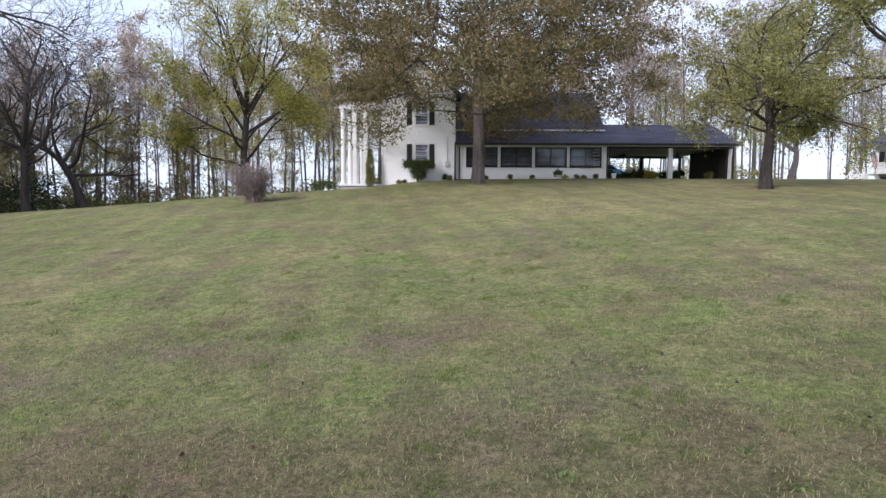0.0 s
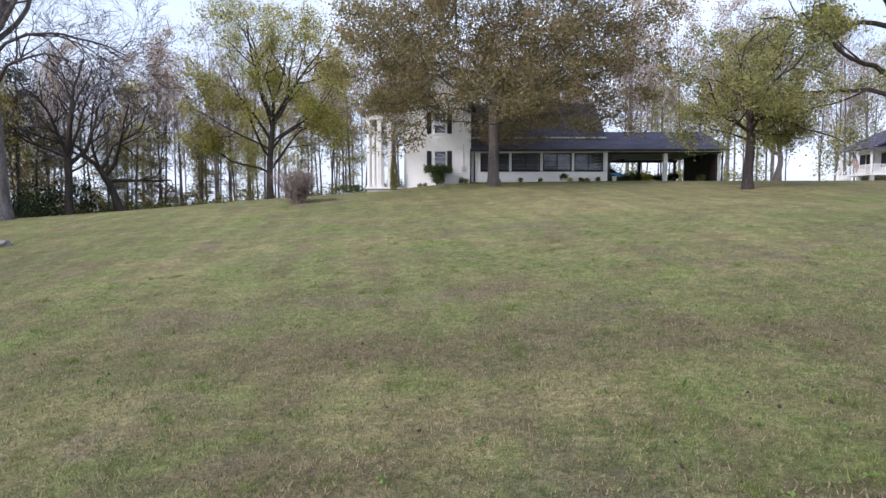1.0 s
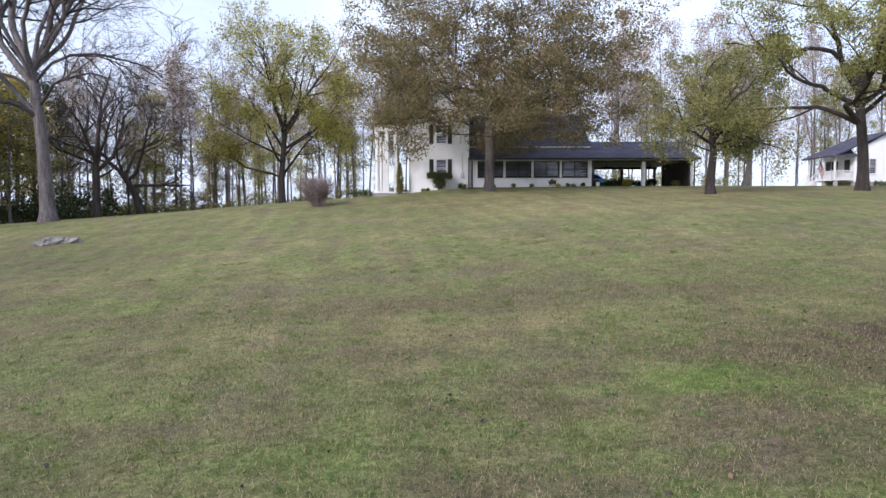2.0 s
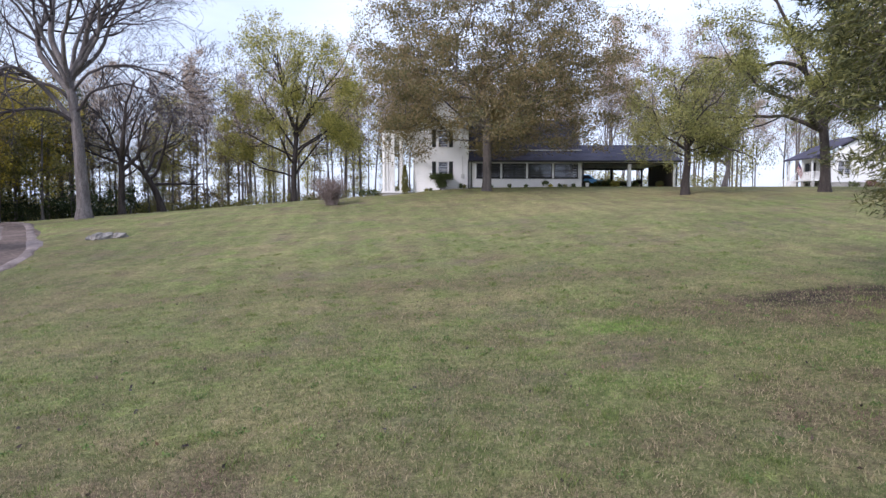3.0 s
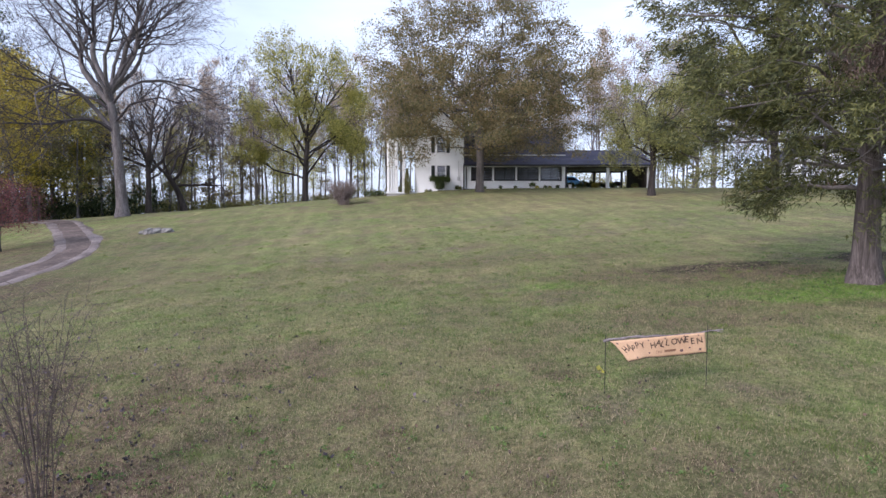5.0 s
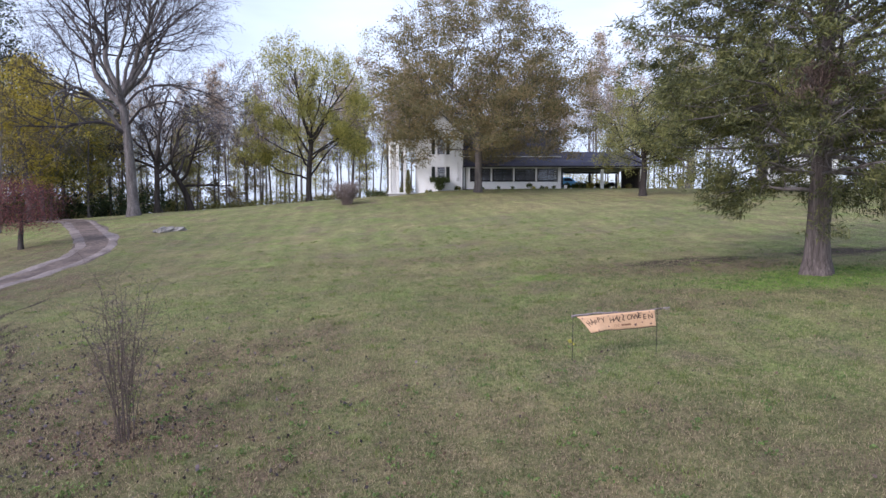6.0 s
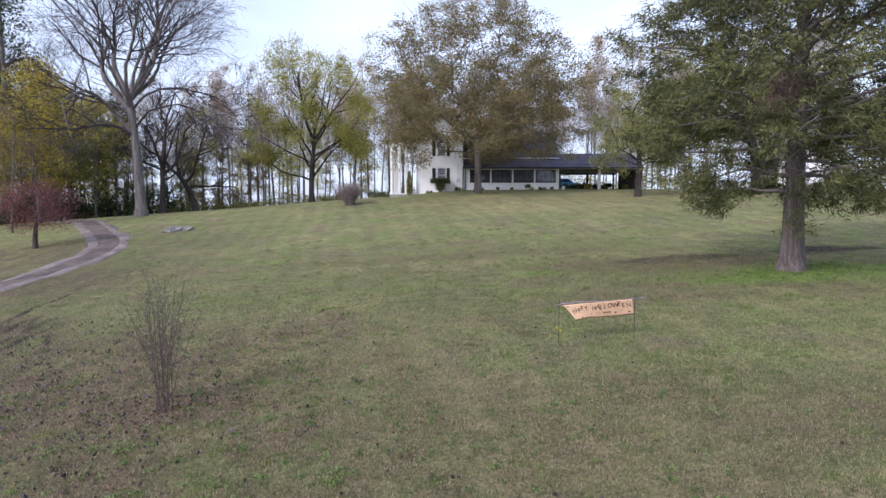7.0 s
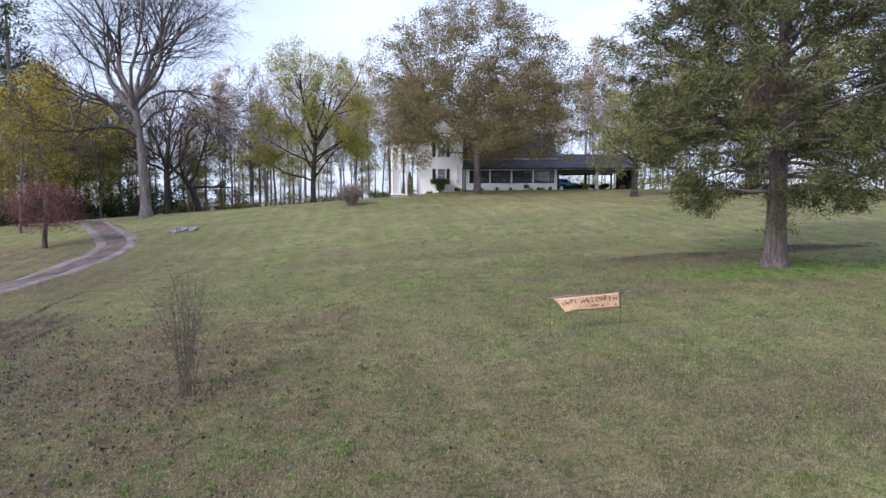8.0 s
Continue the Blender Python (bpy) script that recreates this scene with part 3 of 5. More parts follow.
LEAF_CEDAR = leaf_material("cedar_sprays", (0.036, 0.045, 0.02), (0.2, 0.195, 0.07), third=(0.105, 0.112, 0.042), translucent=0.2, scale=0.9, island=0.4)
LEAF_DARK = leaf_material("dark_evergreen", (0.015, 0.026, 0.012), (0.06, 0.085, 0.03), translucent=0.1)
TWIG_DARK = material("dark_twigs", (0.028, 0.024, 0.026), (0.095, 0.08, 0.084), scale=1, fine=6, bump=0.0)
TWIG_SAPLING = material("sapling_twigs", (0.045, 0.034, 0.032), (0.13, 0.1, 0.092), scale=3, fine=9, bump=0.0)
TWIG_BROWN = material("brown_twigs", (0.13, 0.1, 0.095), (0.3, 0.24, 0.22), scale=2, fine=9, bump=0.0)



def big_oak():
    rng = np.random.default_rng(11)
    shape = lambda h: 0.86 + 0.45 * h if h < 0.3 else max(0.05, math.sqrt(max(0, 1 - ((h - 0.3) / 0.72) ** 2)))
    pts = crown_points(rng, 1500, 3.4, 19.4, 10.4, shape, shell=0.5, lump=0.3)
    gap = (pts[:, 2] < 5.4) & (pts[:, 0] > -5.5) & (pts[:, 0] < -0.4)
    pts = pts[rng.uniform(0, 1, len(pts)) < np.where(gap, 0.3, np.where((pts[:, 2] < 5.0) & (pts[:, 0] > 4), 0.6, 1.0))]
    leafy = pts[(pts[:, 2] < 12) | (rng.uniform(0, 1, len(pts)) > 0.42)]
    return tree("oak_tree", "broad old oak with dense brown and olive autumn leaves", 12, bend(rng, 9.5, 16, 0.2), 0.33, pts, BARK_OAK, first=5, twigs=900, twig_len=0.8, kink=0.16, flare=0.4, twig_mat=TWIG_DARK,
                leaves=dict(per=44, spread=0.38, size=0.155, aspect=0.66, flat=0.5), leaf_mat=LEAF_BROWN, leaf_on=sprays(rng, leafy, 3, 0.55, 0.2, 0.4), lift=0.25)


stand(big_oak(), 2.05, 35.2, 0)


def walnut():
    rng = np.random.default_rng(21)
    lims = [(3.4, 184, 40, 7.8, 0.14, -0.01), (3.0, 20, 58, 7.4, 0.16, 0.06), (8.4, 158, 66, 11.3, 0.2, 0.02), (8.6, 15, 64, 10.9, 0.2, 0.03), (6.4, 195, 50, 8.7, 0.15, 0.0), (6.6, 350, 45, 8.3, 0.15, 0.0),
            (8.5, 265, 62, 9.6, 0.15), (8.5, 90, 72, 11.7, 0.17), (5.0, 240, 38, 7.0, 0.15), (7.4, 100, 48, 7.8, 0.15), (5.4, 335, 34, 7.0, 0.14, 0.0), (7.9, 210, 68, 10.4, 0.18), (5.6, 160, 30, 7.4, 0.14, -0.02), (8.2, 330, 60, 9.1, 0.17)]
    return bare_tree("walnut_tree", "tall open tree with thin yellow-green leaves and dark forking limbs", 22, bend(rng, 8.6, 12, 0.3, (0.1, 0)), 0.37, 0.25, lims, BARK_DARK, TWIG_DARK, kids=(8, 6, 3), ratio=0.5, kink=0.13, up=0.03, tip=0.012, seg=1.0,
                     leaves=dict(per=30, spread=0.45, size=0.2, simple=True), leaf_mat=LEAF_YG, keep=lambda p: np.where(p[:, 2] > 14.5, 0.32, 0.45 + 0.45 * np.sin(0.9 * p[:, 0] + 1.1 * p[:, 2])))


stand(walnut(), -19.3, 57, 0)


def bare_giant():
    rng = np.random.default_rng(31)
    lims = [(7.8, 178, 50, 11.5, 0.24, -0.085), (8.4, 196, 46, 10.0, 0.18, -0.075), (10.8, 168, 50, 15.0, 0.31, -0.005), (11.7, 120, 76, 15.5, 0.3, 0.01), (11.6, 60, 82, 15.0, 0.27, 0.0), (11.4, 8, 46, 13.5, 0.24, 0.0),
            (10.6, 250, 52, 11.0, 0.19, 0.0), (11.8, 320, 62, 13.0, 0.21, 0.0), (9.6, 130, 42, 9.5, 0.16, -0.02), (11.0, 150, 66, 14.0, 0.2, 0.0), (11.4, 30, 58, 13.5, 0.2, 0.0), (10.2, 205, 50, 11.0, 0.16, -0.02),
            (11.7, 240, 74, 14.0, 0.2, 0.0), (9.4, 355, 40, 9.5, 0.15, -0.06), (11.2, 345, 40, 11.0, 0.15, -0.03), (6.2, 100, 30, 3.0, 0.06)]
    # limbs thinner than split are coloured dark to give their backlit look
    return bare_tree("bare_tree", "tall leafless tree with pale grey bark, spreading limbs and fine twigs", 33, bend(rng, 11.8, 14, 0.15, (-1.1, 0.3)), 0.52, 0.34, lims, BARK_GREY, TWIG_DARK,
                     kids=(11, 9, 7), kink=0.13, up=0.03, tip=0.011, seg=0.75, split=0.17)


stand(bare_giant(), -32.9, 37.0, 0)
rng = np.random.default_rng(41)
stand(bare_tree("gnarled_tree", "dark gnarled tree with crooked bare limbs", 42, bend(rng, 5.8, 9, 0.2, (-0.1, 0)), 0.36, 0.28,
                [(5.7, 80, 74, 10.0, 0.26, 0.03), (5.0, 12, 50, 8.5, 0.24, 0.05), (5.6, 178, 20, 5.5, 0.19, 0.12), (5.8, 300, 64, 8.5, 0.2), (4.2, 30, 36, 5.0, 0.13, 0.05), (5.8, 150, 62, 8.5, 0.2, 0.04), (5.4, 350, 66, 9.0, 0.18)],
                BARK_DARK, TWIG_DARK, kids=(8, 6, 5), kink=0.17, up=0.05, tip=0.013), -37.9, 53)
stand(bare_tree("gnarled_tree", "dark gnarled tree leaning over the lawn edge", 46, bend(rng, 4.8, 8, 0.15, (-1.9, 0)), 0.42, 0.3,
                [(3.6, 10, 14, 6.5, 0.2, 0.02), (4.2, 4, 38, 9.0, 0.22, 0.09), (4.8, 160, 58, 8.5, 0.24, 0.03), (4.8, 60, 68, 9.5, 0.2, 0.02), (4.6, 195, 36, 7.0, 0.16, 0.06), (4.8, 280, 60, 8.0, 0.17)],
                BARK_DARK, TWIG_DARK, kids=(8, 6, 5), kink=0.17, up=0.05, tip=0.013), -35.6, 58)


def yard_tree():
    rng = np.random.default_rng(51)
    lims = [(3.2, 186, 36, 4.4, 0.11, 0.0), (3.4, 150, 60, 5.6, 0.12, 0.0), (3.6, 15, 54, 6.0, 0.13, 0.0), (3.5, 350, 30, 5.0, 0.1, -0.01), (3.6, 265, 48, 4.8, 0.11, 0.0), (3.6, 95, 58, 5.8, 0.11), (2.9, 8, 24, 3.2, 0.07, -0.02),
            (3.2, 215, 28, 4.0, 0.09, -0.02), (3.6, 300, 64, 5.6, 0.1), (3.6, 200, 70, 6.0, 0.11), (3.4, 45, 30, 4.8, 0.09, 0.0), (3.0, 172, 20, 3.4, 0.07, -0.02), (3.3, 325, 18, 4.2, 0.08, -0.02), (2.7, 250, 20, 2.6, 0.06, -0.03)]
    return bare_tree("yard_tree", "spreading tree with sparse olive-green leaves and thick crooked trunk", 52, bend(rng, 3.7, 9, 0.3, (-0.25, 0)), 0.27, 0.2, lims, BARK_DARK, TWIG_DARK, kids=(8, 5, 3), ratio=0.5, kink=0.22, up=0.02, tip=0.009, seg=0.5, start=0.15,
                     leaves=dict(per=13, spread=0.26, size=0.14), leaf_mat=LEAF_YARD, keep=lambda p: np.where(p[:, 2] > 7.2, 0.35, 0.8), flare=0.35)


stand(yard_tree(), 16.2, 28.6, 0)


def spreading_oak():
    rng = np.random.default_rng(61)
    lims = [(4.8, 181, 50, 11.5, 0.2, -0.025), (6.6, 174, 62, 12.5, 0.21, -0.02), (7.2, 60, 76, 11.0, 0.19), (7.0, 2, 52, 12.0, 0.19, -0.01), (5.0, 350, 36, 11.0, 0.16, -0.02), (6.0, 265, 42, 10.0, 0.2, -0.01), (6.6, 92, 46, 10.5, 0.2, -0.01),
            (4.6, 200, 32, 9.5, 0.17, -0.02), (7.2, 140, 50, 10.5, 0.19), (7.2, 310, 56, 10.5, 0.2), (5.6, 170, 40, 10.0, 0.18, -0.02)]
    return bare_tree("spreading_oak", "large oak with heavy crooked limbs and thin yellow-green leaves", 62, bend(rng, 7.2, 12, 0.2, (-0.2, 0)), 0.36, 0.27, lims, BARK_DARK, TWIG_DARK, kids=(8, 6, 3), ratio=0.48, kink=0.2, up=0.03, tip=0.012, seg=0.8,
                     leaves=dict(per=28, spread=0.36, size=0.17, simple=True, flat=0.6), leaf_mat=LEAF_YG_DULL, keep=lambda p: np.where(p[:, 2] > 12, 0.45, 0.85))


stand(spreading_oak(), 28.0, 31.0, 0)


def crooked_tree():
    """A low leaning tree behind the lawn's crest, between the houses."""
    rng = np.random.default_rng(65)
    lims = [(2.0, 150, 48, 4.0, 0.12, 0.0), (2.3, 100, 72, 5.0, 0.13), (2.4, 30, 60, 4.5, 0.11), (1.8, 175, 30, 3.4, 0.09), (2.4, 250, 60, 4.0, 0.1)]
    return bare_tree("crooked_tree", "small crooked tree with pale mossy trunk and thin leaves", 66, bend(rng, 2.4, 7, 0.2, (0.25, 0)), 0.24, 0.16, lims, BARK_GREY, TWIG_DARK, kids=(6, 4), ratio=0.5, kink=0.2, up=0.04, tip=0.012, seg=0.5,
                     leaves=dict(per=14, spread=0.25, size=0.15, simple=True), leaf_mat=LEAF_YG)


stand(crooked_tree(), 26.5, 44.5, 0)


def cedar():
    """Limbs all the way up the trunk, spreading and drooping, each ending in fine sprays."""
    rng = np.random.default_rng(71)
    lims = []
    for k in range(100):
        h = (k + rng.uniform(0, 1)) / 100
        z = 2.75 + 10.4 * h
        reach = 4.8 + 1.5 * math.sin(h / 0.42 * math.pi / 2) if h < 0.42 else 6.3 - 5.5 * ((h - 0.42) / 0.58) ** 1.1
        low = max(0.0, 1 - h / 0.25)
        reach *= 0.92 - 0.14 * low
        lims.append((z, k * 137.5 + rng.uniform(-25, 25), 12 + 34 * h - 6 * low + rng.uniform(-8, 8), reach * rng.uniform(0.82, 1.06), 0.045 + 0.035 * (1 - h), -0.02 - 0.006 * low + 0.03 * h))
    P, par, r, tips = ramify(rng, ([(p, q) for p, q in zip(bend(rng, 13.4, 26, 0.2, (-0.3, 0)), np.linspace(0.36, 0.05, 26))], lims), ratio=0.4, kids=(9, 4), angle=58, kink=0.09, up=-0.015, seg=0.5, tip=0.007, start=0.2, thin=0.5)
    root = tagged(new("cedar_tree"), "large evergreen cedar with drooping olive sprays and stringy grey-brown trunk", "tree")
    thick, thin = limbs(P, par, r, 0.5, 0.45, 0.1)
    raw("trunk", *thick, BARK_CEDAR, root, smooth=True)
    tagged(raw("branchwork", *thin, TWIG_CEDAR, root, smooth=True), kind="stuff")
    hollow = (tips[:, 2] > 3.1) & (tips[:, 2] < 4.6) & (np.abs(tips[:, 0] + 1.2) < 1.5)
    tips = tips[~hollow | (rng.uniform(0, 1, len(tips)) > 0.75)]
    az = np.arctan2(tips[:, 1], tips[:, 0])
    tips = tips[np.sin(5 * az + 1.7 * tips[:, 2]) * np.sin(2.3 * tips[:, 2] - 3 * az) < rng.uniform(0.1, 1.0, len(tips))]
    lv, lf = leaf_cloud(rng, sprays(rng, tips, 3, 0.3, 0.14, 0.12), 15, 0.12, 0.2, 0.15, 0.5, 0.7, simple=True, outward=1.2)
    raw("crown", lv, lf, LEAF_CEDAR, root)
    dead = np.array((-1.75, -2.6, 5.75)) + rng.normal(0, 1, (34, 3)) * (0.5, 0.35, 0.28)
    lv, lf = leaf_cloud(rng, dead, 90, 0.17, 0.17, 0.1, 1.4, 0.7, simple=True)
    tagged(raw("dead_spray", lv, lf, LEAF_DEAD, root), "dead brown cedar spray")
    return root


stand(cedar(), 10.5, -5.75, 0)


def red_tree():
    rng = np.random.default_rng(81)
    shape = lambda h: 0.9 if h < 0.4 else max(0.05, math.sqrt(max(0, 1 - ((h - 0.4) / 0.62) ** 2)))
    pts = crown_points(rng, 170, 1.6, 4.7, 2.7, shape, shell=0.3, lump=0.25)
    return tree("dogwood_tree", "small dogwood with dull red autumn leaves", 82, bend(rng, 2.4, 7, 0.15), 0.15, pts, BARK_DARK, first=3, step=0.35,
                leaves=dict(per=52, spread=0.3, size=0.11), leaf_mat=LEAF_RED)


stand(red_tree(), -30.6, 16.6, 0)


def shrub(name, label, seed, h, r, stems, mat, twigs, leaf=None, leaf_mat=None, spread=0.25, base=0.2, tip=0.004, thick=0.018):
    """A many-stemmed bush of bare or leafy shoots."""
    rng = np.random.default_rng(seed)
    root = tagged(new(name), label, "shrub")
    tips = []
    for s in range(stems):
        a = rng.uniform(0, 6.28)
        b0 = np.array((math.cos(a), math.sin(a), 0)) * base * rng.uniform(0.1, 1)
        top = np.array((math.cos(a) * r * rng.uniform(0.1, 1), math.sin(a) * r * rng.uniform(0.1, 1), h * rng.uniform(0.7, 1)))
        stem = np.array([b0 + (top - b0) * np.array((t ** 1.6, t ** 1.6, t)) + rng.normal(0, 0.02, 3) * t for t in np.linspace(0, 1, 6)]) - (0, 0, 0.05)
        ends = stem[rng.integers(2, 6, twigs)] + rng.normal(0, spread, (twigs, 3)) + (0, 0, spread * 0.8)
        P, par, rr = grow(rng, stem, ends, 0.18, 0.1, 2, thick * rng.uniform(0.7, 1.3), tip)
        raw("stem", *limbs(P, par, rr, 0.2, 0.1, 0.0)[0], mat, root, smooth=True)
        tips.append(ends)
    if leaf:
        lv, lf = leaf_cloud(rng, np.concatenate(tips), **leaf)
        raw("leaves", lv, lf, leaf_mat, root)
    return root


stand(shrub("brown_bush", "round leafless brown bush standing on the lawn", 91, 1.75, 1.6, 90, TWIG_BROWN, 32, spread=0.3, base=0.5, tip=0.008, thick=0.015), -10.2, 30.4)
stand(shrub("bare_sapling", "thin bare multi-stemmed sapling on leaf-strewn lawn", 95, 2.65, 0.85, 20, TWIG_SAPLING, 34, spread=0.22, base=0.16, tip=0.0028, thick=0.006), -6.85, -15.75)


# ---- woods ----
def woods_tree(seed, label, h, r, z0, bark_r, n, twigs, leaf_mat=None, per=10, size=0.3, bark=None):
    rng = np.random.default_rng(seed)
    shape = lambda u: 0.35 + 1.6 * u if u < 0.4 else max(0.08, 1 - ((u - 0.4) / 0.63) ** 2)
    pts = crown_points(rng, n, z0, h, r, shape, shell=0.2, lump=0.3)
    return tree("woods_tree", label, seed + 1, bend(rng, h * 0.86, 14, 0.5, tuple(rng.normal(0, 0.6, 2))), bark_r, pts, bark or BARK_WOODS, first=5, tip_r=0.015, step=1.2, align=1.0, twigs=twigs, twig_len=1.1,
                leaves=dict(per=per, spread=0.5, size=size, simple=True, flat=0.75) if leaf_mat else None, leaf_mat=leaf_mat, lift=0.05, twig_mat=TWIG_GREY)


LEAF_HAZE = leaf_material("last_brown_leaves", (0.2, 0.165, 0.155), (0.46, 0.38, 0.33), third=(0.32, 0.265, 0.24), translucent=0.5)
TWIG_GREY = material("grey_twigs", (0.11, 0.09, 0.09), (0.27, 0.23, 0.225), scale=1, fine=6, bump=0.0)


def slim_tree(seed, label, h, r0, n, leaf_mat=None, per=4, size=0.2):
    rng = np.random.default_rng(seed)
    lims = [(h * f, rng.uniform(0, 360), rng.uniform(40, 68), (1.3 - f) * h * 0.3, 0.02 + 0.055 * (1.1 - f)) for f in np.linspace(0.3, 0.97, n)]
    return bare_tree("woods_tree", label, seed + 1, bend(rng, h * 0.95, 20, 0.45, tuple(rng.normal(0, 0.7, 2))), r0, 0.03, lims, BARK_WOODS, TWIG_GREY, kids=(5, 3), kink=0.09, up=0.05, seg=1.7, tip=0.016,
                     leaves=dict(per=per, spread=0.4, size=size, simple=True) if leaf_mat else None, leaf_mat=leaf_mat)


WOODS = [
    slim_tree(101, "slender leafless tree of the woods with grey twigs", 21, 0.15, 17, LEAF_HAZE, 1, 0.17),
    slim_tree(103, "tall leafless tree of the woods with fine twigs", 24, 0.17, 18, LEAF_HAZE, 1, 0.17),
    slim_tree(105, "slender woods tree with thin tan leaves", 23, 0.16, 18, LEAF_TAN, 9, 0.22),
    woods_tree(107, "woods tree with sparse yellow-green leaves", 18, 3.4, 4, 0.14, 80, 60, LEAF_YG, 42, 0.25),
    woods_tree(109, "woods tree with dull olive and brown leaves", 16, 3.8, 2.5, 0.15, 80, 30, LEAF_OLIVE, 40, 0.28),
    woods_tree(111, "tree of the woods with russet leaves", 19, 4.0, 4, 0.16, 80, 30, LEAF_BROWN, 50, 0.26),
    woods_tree(113, "golden-leaved tree at the edge of the woods", 17, 4.2, 3.5, 0.2, 120, 30, LEAF_GOLD, 75, 0.22),
    woods_tree(115, "dark pine of the woods with long bare trunk", 25, 3.6, 11, 0.24, 100, 20, LEAF_DARK, 50, 0.24),
]


def plant_tree(kind, x, y, s=1.0, tall=1.0, turn=0.0):
    ob = copy_thing(WOODS[kind], pose(x, y, hz(x, y) - 0.1, 0, 0, turn))
    ob.scale = (s, s, s * tall)
    return tagged(ob, group="trees of the woods")


def scatter_woods(seed, count, x0, x1, y0, y1, kinds, gap=2.2, size=1.0):
    rng = np.random.default_rng(seed)
    placed = []
    tries = 0
    while len(placed) < count and tries < 4000:
        tries += 1
        x, y = rng.uniform(x0, x1), rng.uniform(y0, y1)
        if any((x - a) ** 2 + (y - b) ** 2 < gap * gap for a, b in placed):
            continue
        placed.append((x, y))
        plant_tree(kinds[rng.integers(0, len(kinds))], x, y, size * rng.uniform(0.82, 1.12), rng.uniform(0.9, 1.08), rng.uniform(0, 360))


scatter_woods(201, 50, -98, -36, 62, 104, [0, 1, 2, 4, 5, 2, 5, 1], gap=2.0, size=0.9)
scatter_woods(202, 46, -44, -8, 64, 100, [0, 1, 2, 3, 2, 5, 1], gap=1.8, size=0.88)
scatter_woods(203, 26, -8, 24, 66, 100, [0, 2, 1, 2, 2], size=0.88)
scatter_woods(204, 58, 20, 88, 64, 104, [0, 2, 1, 2, 2, 1, 3], gap=2.0, size=0.9)
scatter_woods(205, 24, -95, -50, 32, 62, [4, 5, 4, 7, 0])
for kind, x, y, s in ((6, -45.5, 40, 1.1), (6, -50, 37, 1.05), (6, -48, 46, 1.1), (0, -42, 64, 1.05), (2, -37, 71, 1.1), (1, -33.5, 67, 0.85), (2, -46, 66, 1.1), (5, -49, 60, 1.0), (0, -40, 68, 1.0), (2, -30, 72, 0.85), (7, -57.5, 52, 1.3), (7, -47.5, 60, 0.75), (5, -44.5, 64, 0.72), (5, -40.5, 65, 0.68), (5, -36.5, 69, 0.7), (5, -32, 71, 0.62), (5, -47, 62, 0.75), (4, -38.5, 63, 0.6), (7, -66, 58, 1.35), (7, -57, 55, 1.0), (5, -54, 50, 0.9), (5, -39.5, 27, 0.62), (6, -57, 44, 1.05), (4, -50, 53, 1.1), (7, -70, 42, 1.2), (4, -62, 38, 0.9), (4, -45, 50, 0.95), (6, -47, 54, 1.0), (5, -52, 57, 1.05), (0, -46, 57, 0.9), (5, -57, 61, 1.1), (6, -54, 44, 0.95), (4, -49, 49, 0.9), (5, -62, 56, 1.1), (1, -41, 61, 0.85)):
    plant_tree(kind, x, y, s * (0.76 if kind < 3 else 1.0), 1.0, 40 * s * x)
for w, x in zip(WOODS, (-60, -52, -22, -30, -70, -78, -84, -92)):
    stand(w, x, 114, s=1)
    tagged(w, group="trees of the woods")


def undergrowth(seed, n, x0, x1, y0, y1, h, mat, label, per=60, size=0.2):
    """Low brush along the edge of the woods."""
    rng = np.random.default_rng(seed)
    x, y = rng.uniform(x0, x1, n), rng.uniform(y0, y1, n)
    top = h * (0.35 + 0.65 * np.abs(np.sin(0.33 * x + seed) * np.sin(0.21 * x + 2.0 * seed)))
    per = int(per * 0.6)
    size = size * 1.2
    c = np.stack([x, y, height(x, y) + top * rng.uniform(0, 1, n) ** 0.8], -1)
    v, f = leaf_cloud(rng, c, per, 0.35, size, simple=True)
    return tagged(raw("undergrowth", v, f, mat), label, "undergrowth", kind="stuff")


undergrowth(301, 700, -110, -40, 62, 72, 3.0, LEAF_OLIVE, "low olive brush along the edge of the woods")
undergrowth(302, 450, -44, -6, 64, 72, 2.2, LEAF_OLIVE, "low olive-green brush along the edge of the woods", 40)
undergrowth(303, 500, -90, -48, 34, 50, 2.6, LEAF_DARK, "dark evergreen brush under the trees")
undergrowth(304, 800, -120, -38, 76, 100, 6.5, LEAF_BROWN, "brown brush deeper in the woods", 60, 0.3)
undergrowth(305, 220, -44, -8, 92, 112, 3.5, LEAF_TAN, "tan brush deeper in the woods", 50, 0.28)
undergrowth(307, 260, 8, 34, 58, 66, 3.4, LEAF_OLIVE, "thin olive brush behind the carport", 40, 0.2)
undergrowth(308, 420, -60, -39, 50, 62, 5.0, LEAF_DARK, "dark brush behind the driveway", 60, 0.2)
undergrowth(306, 700, -100, -50, 46, 60, 6.0, LEAF_OLIVE, "tall olive brush under the western trees", 60, 0.25)


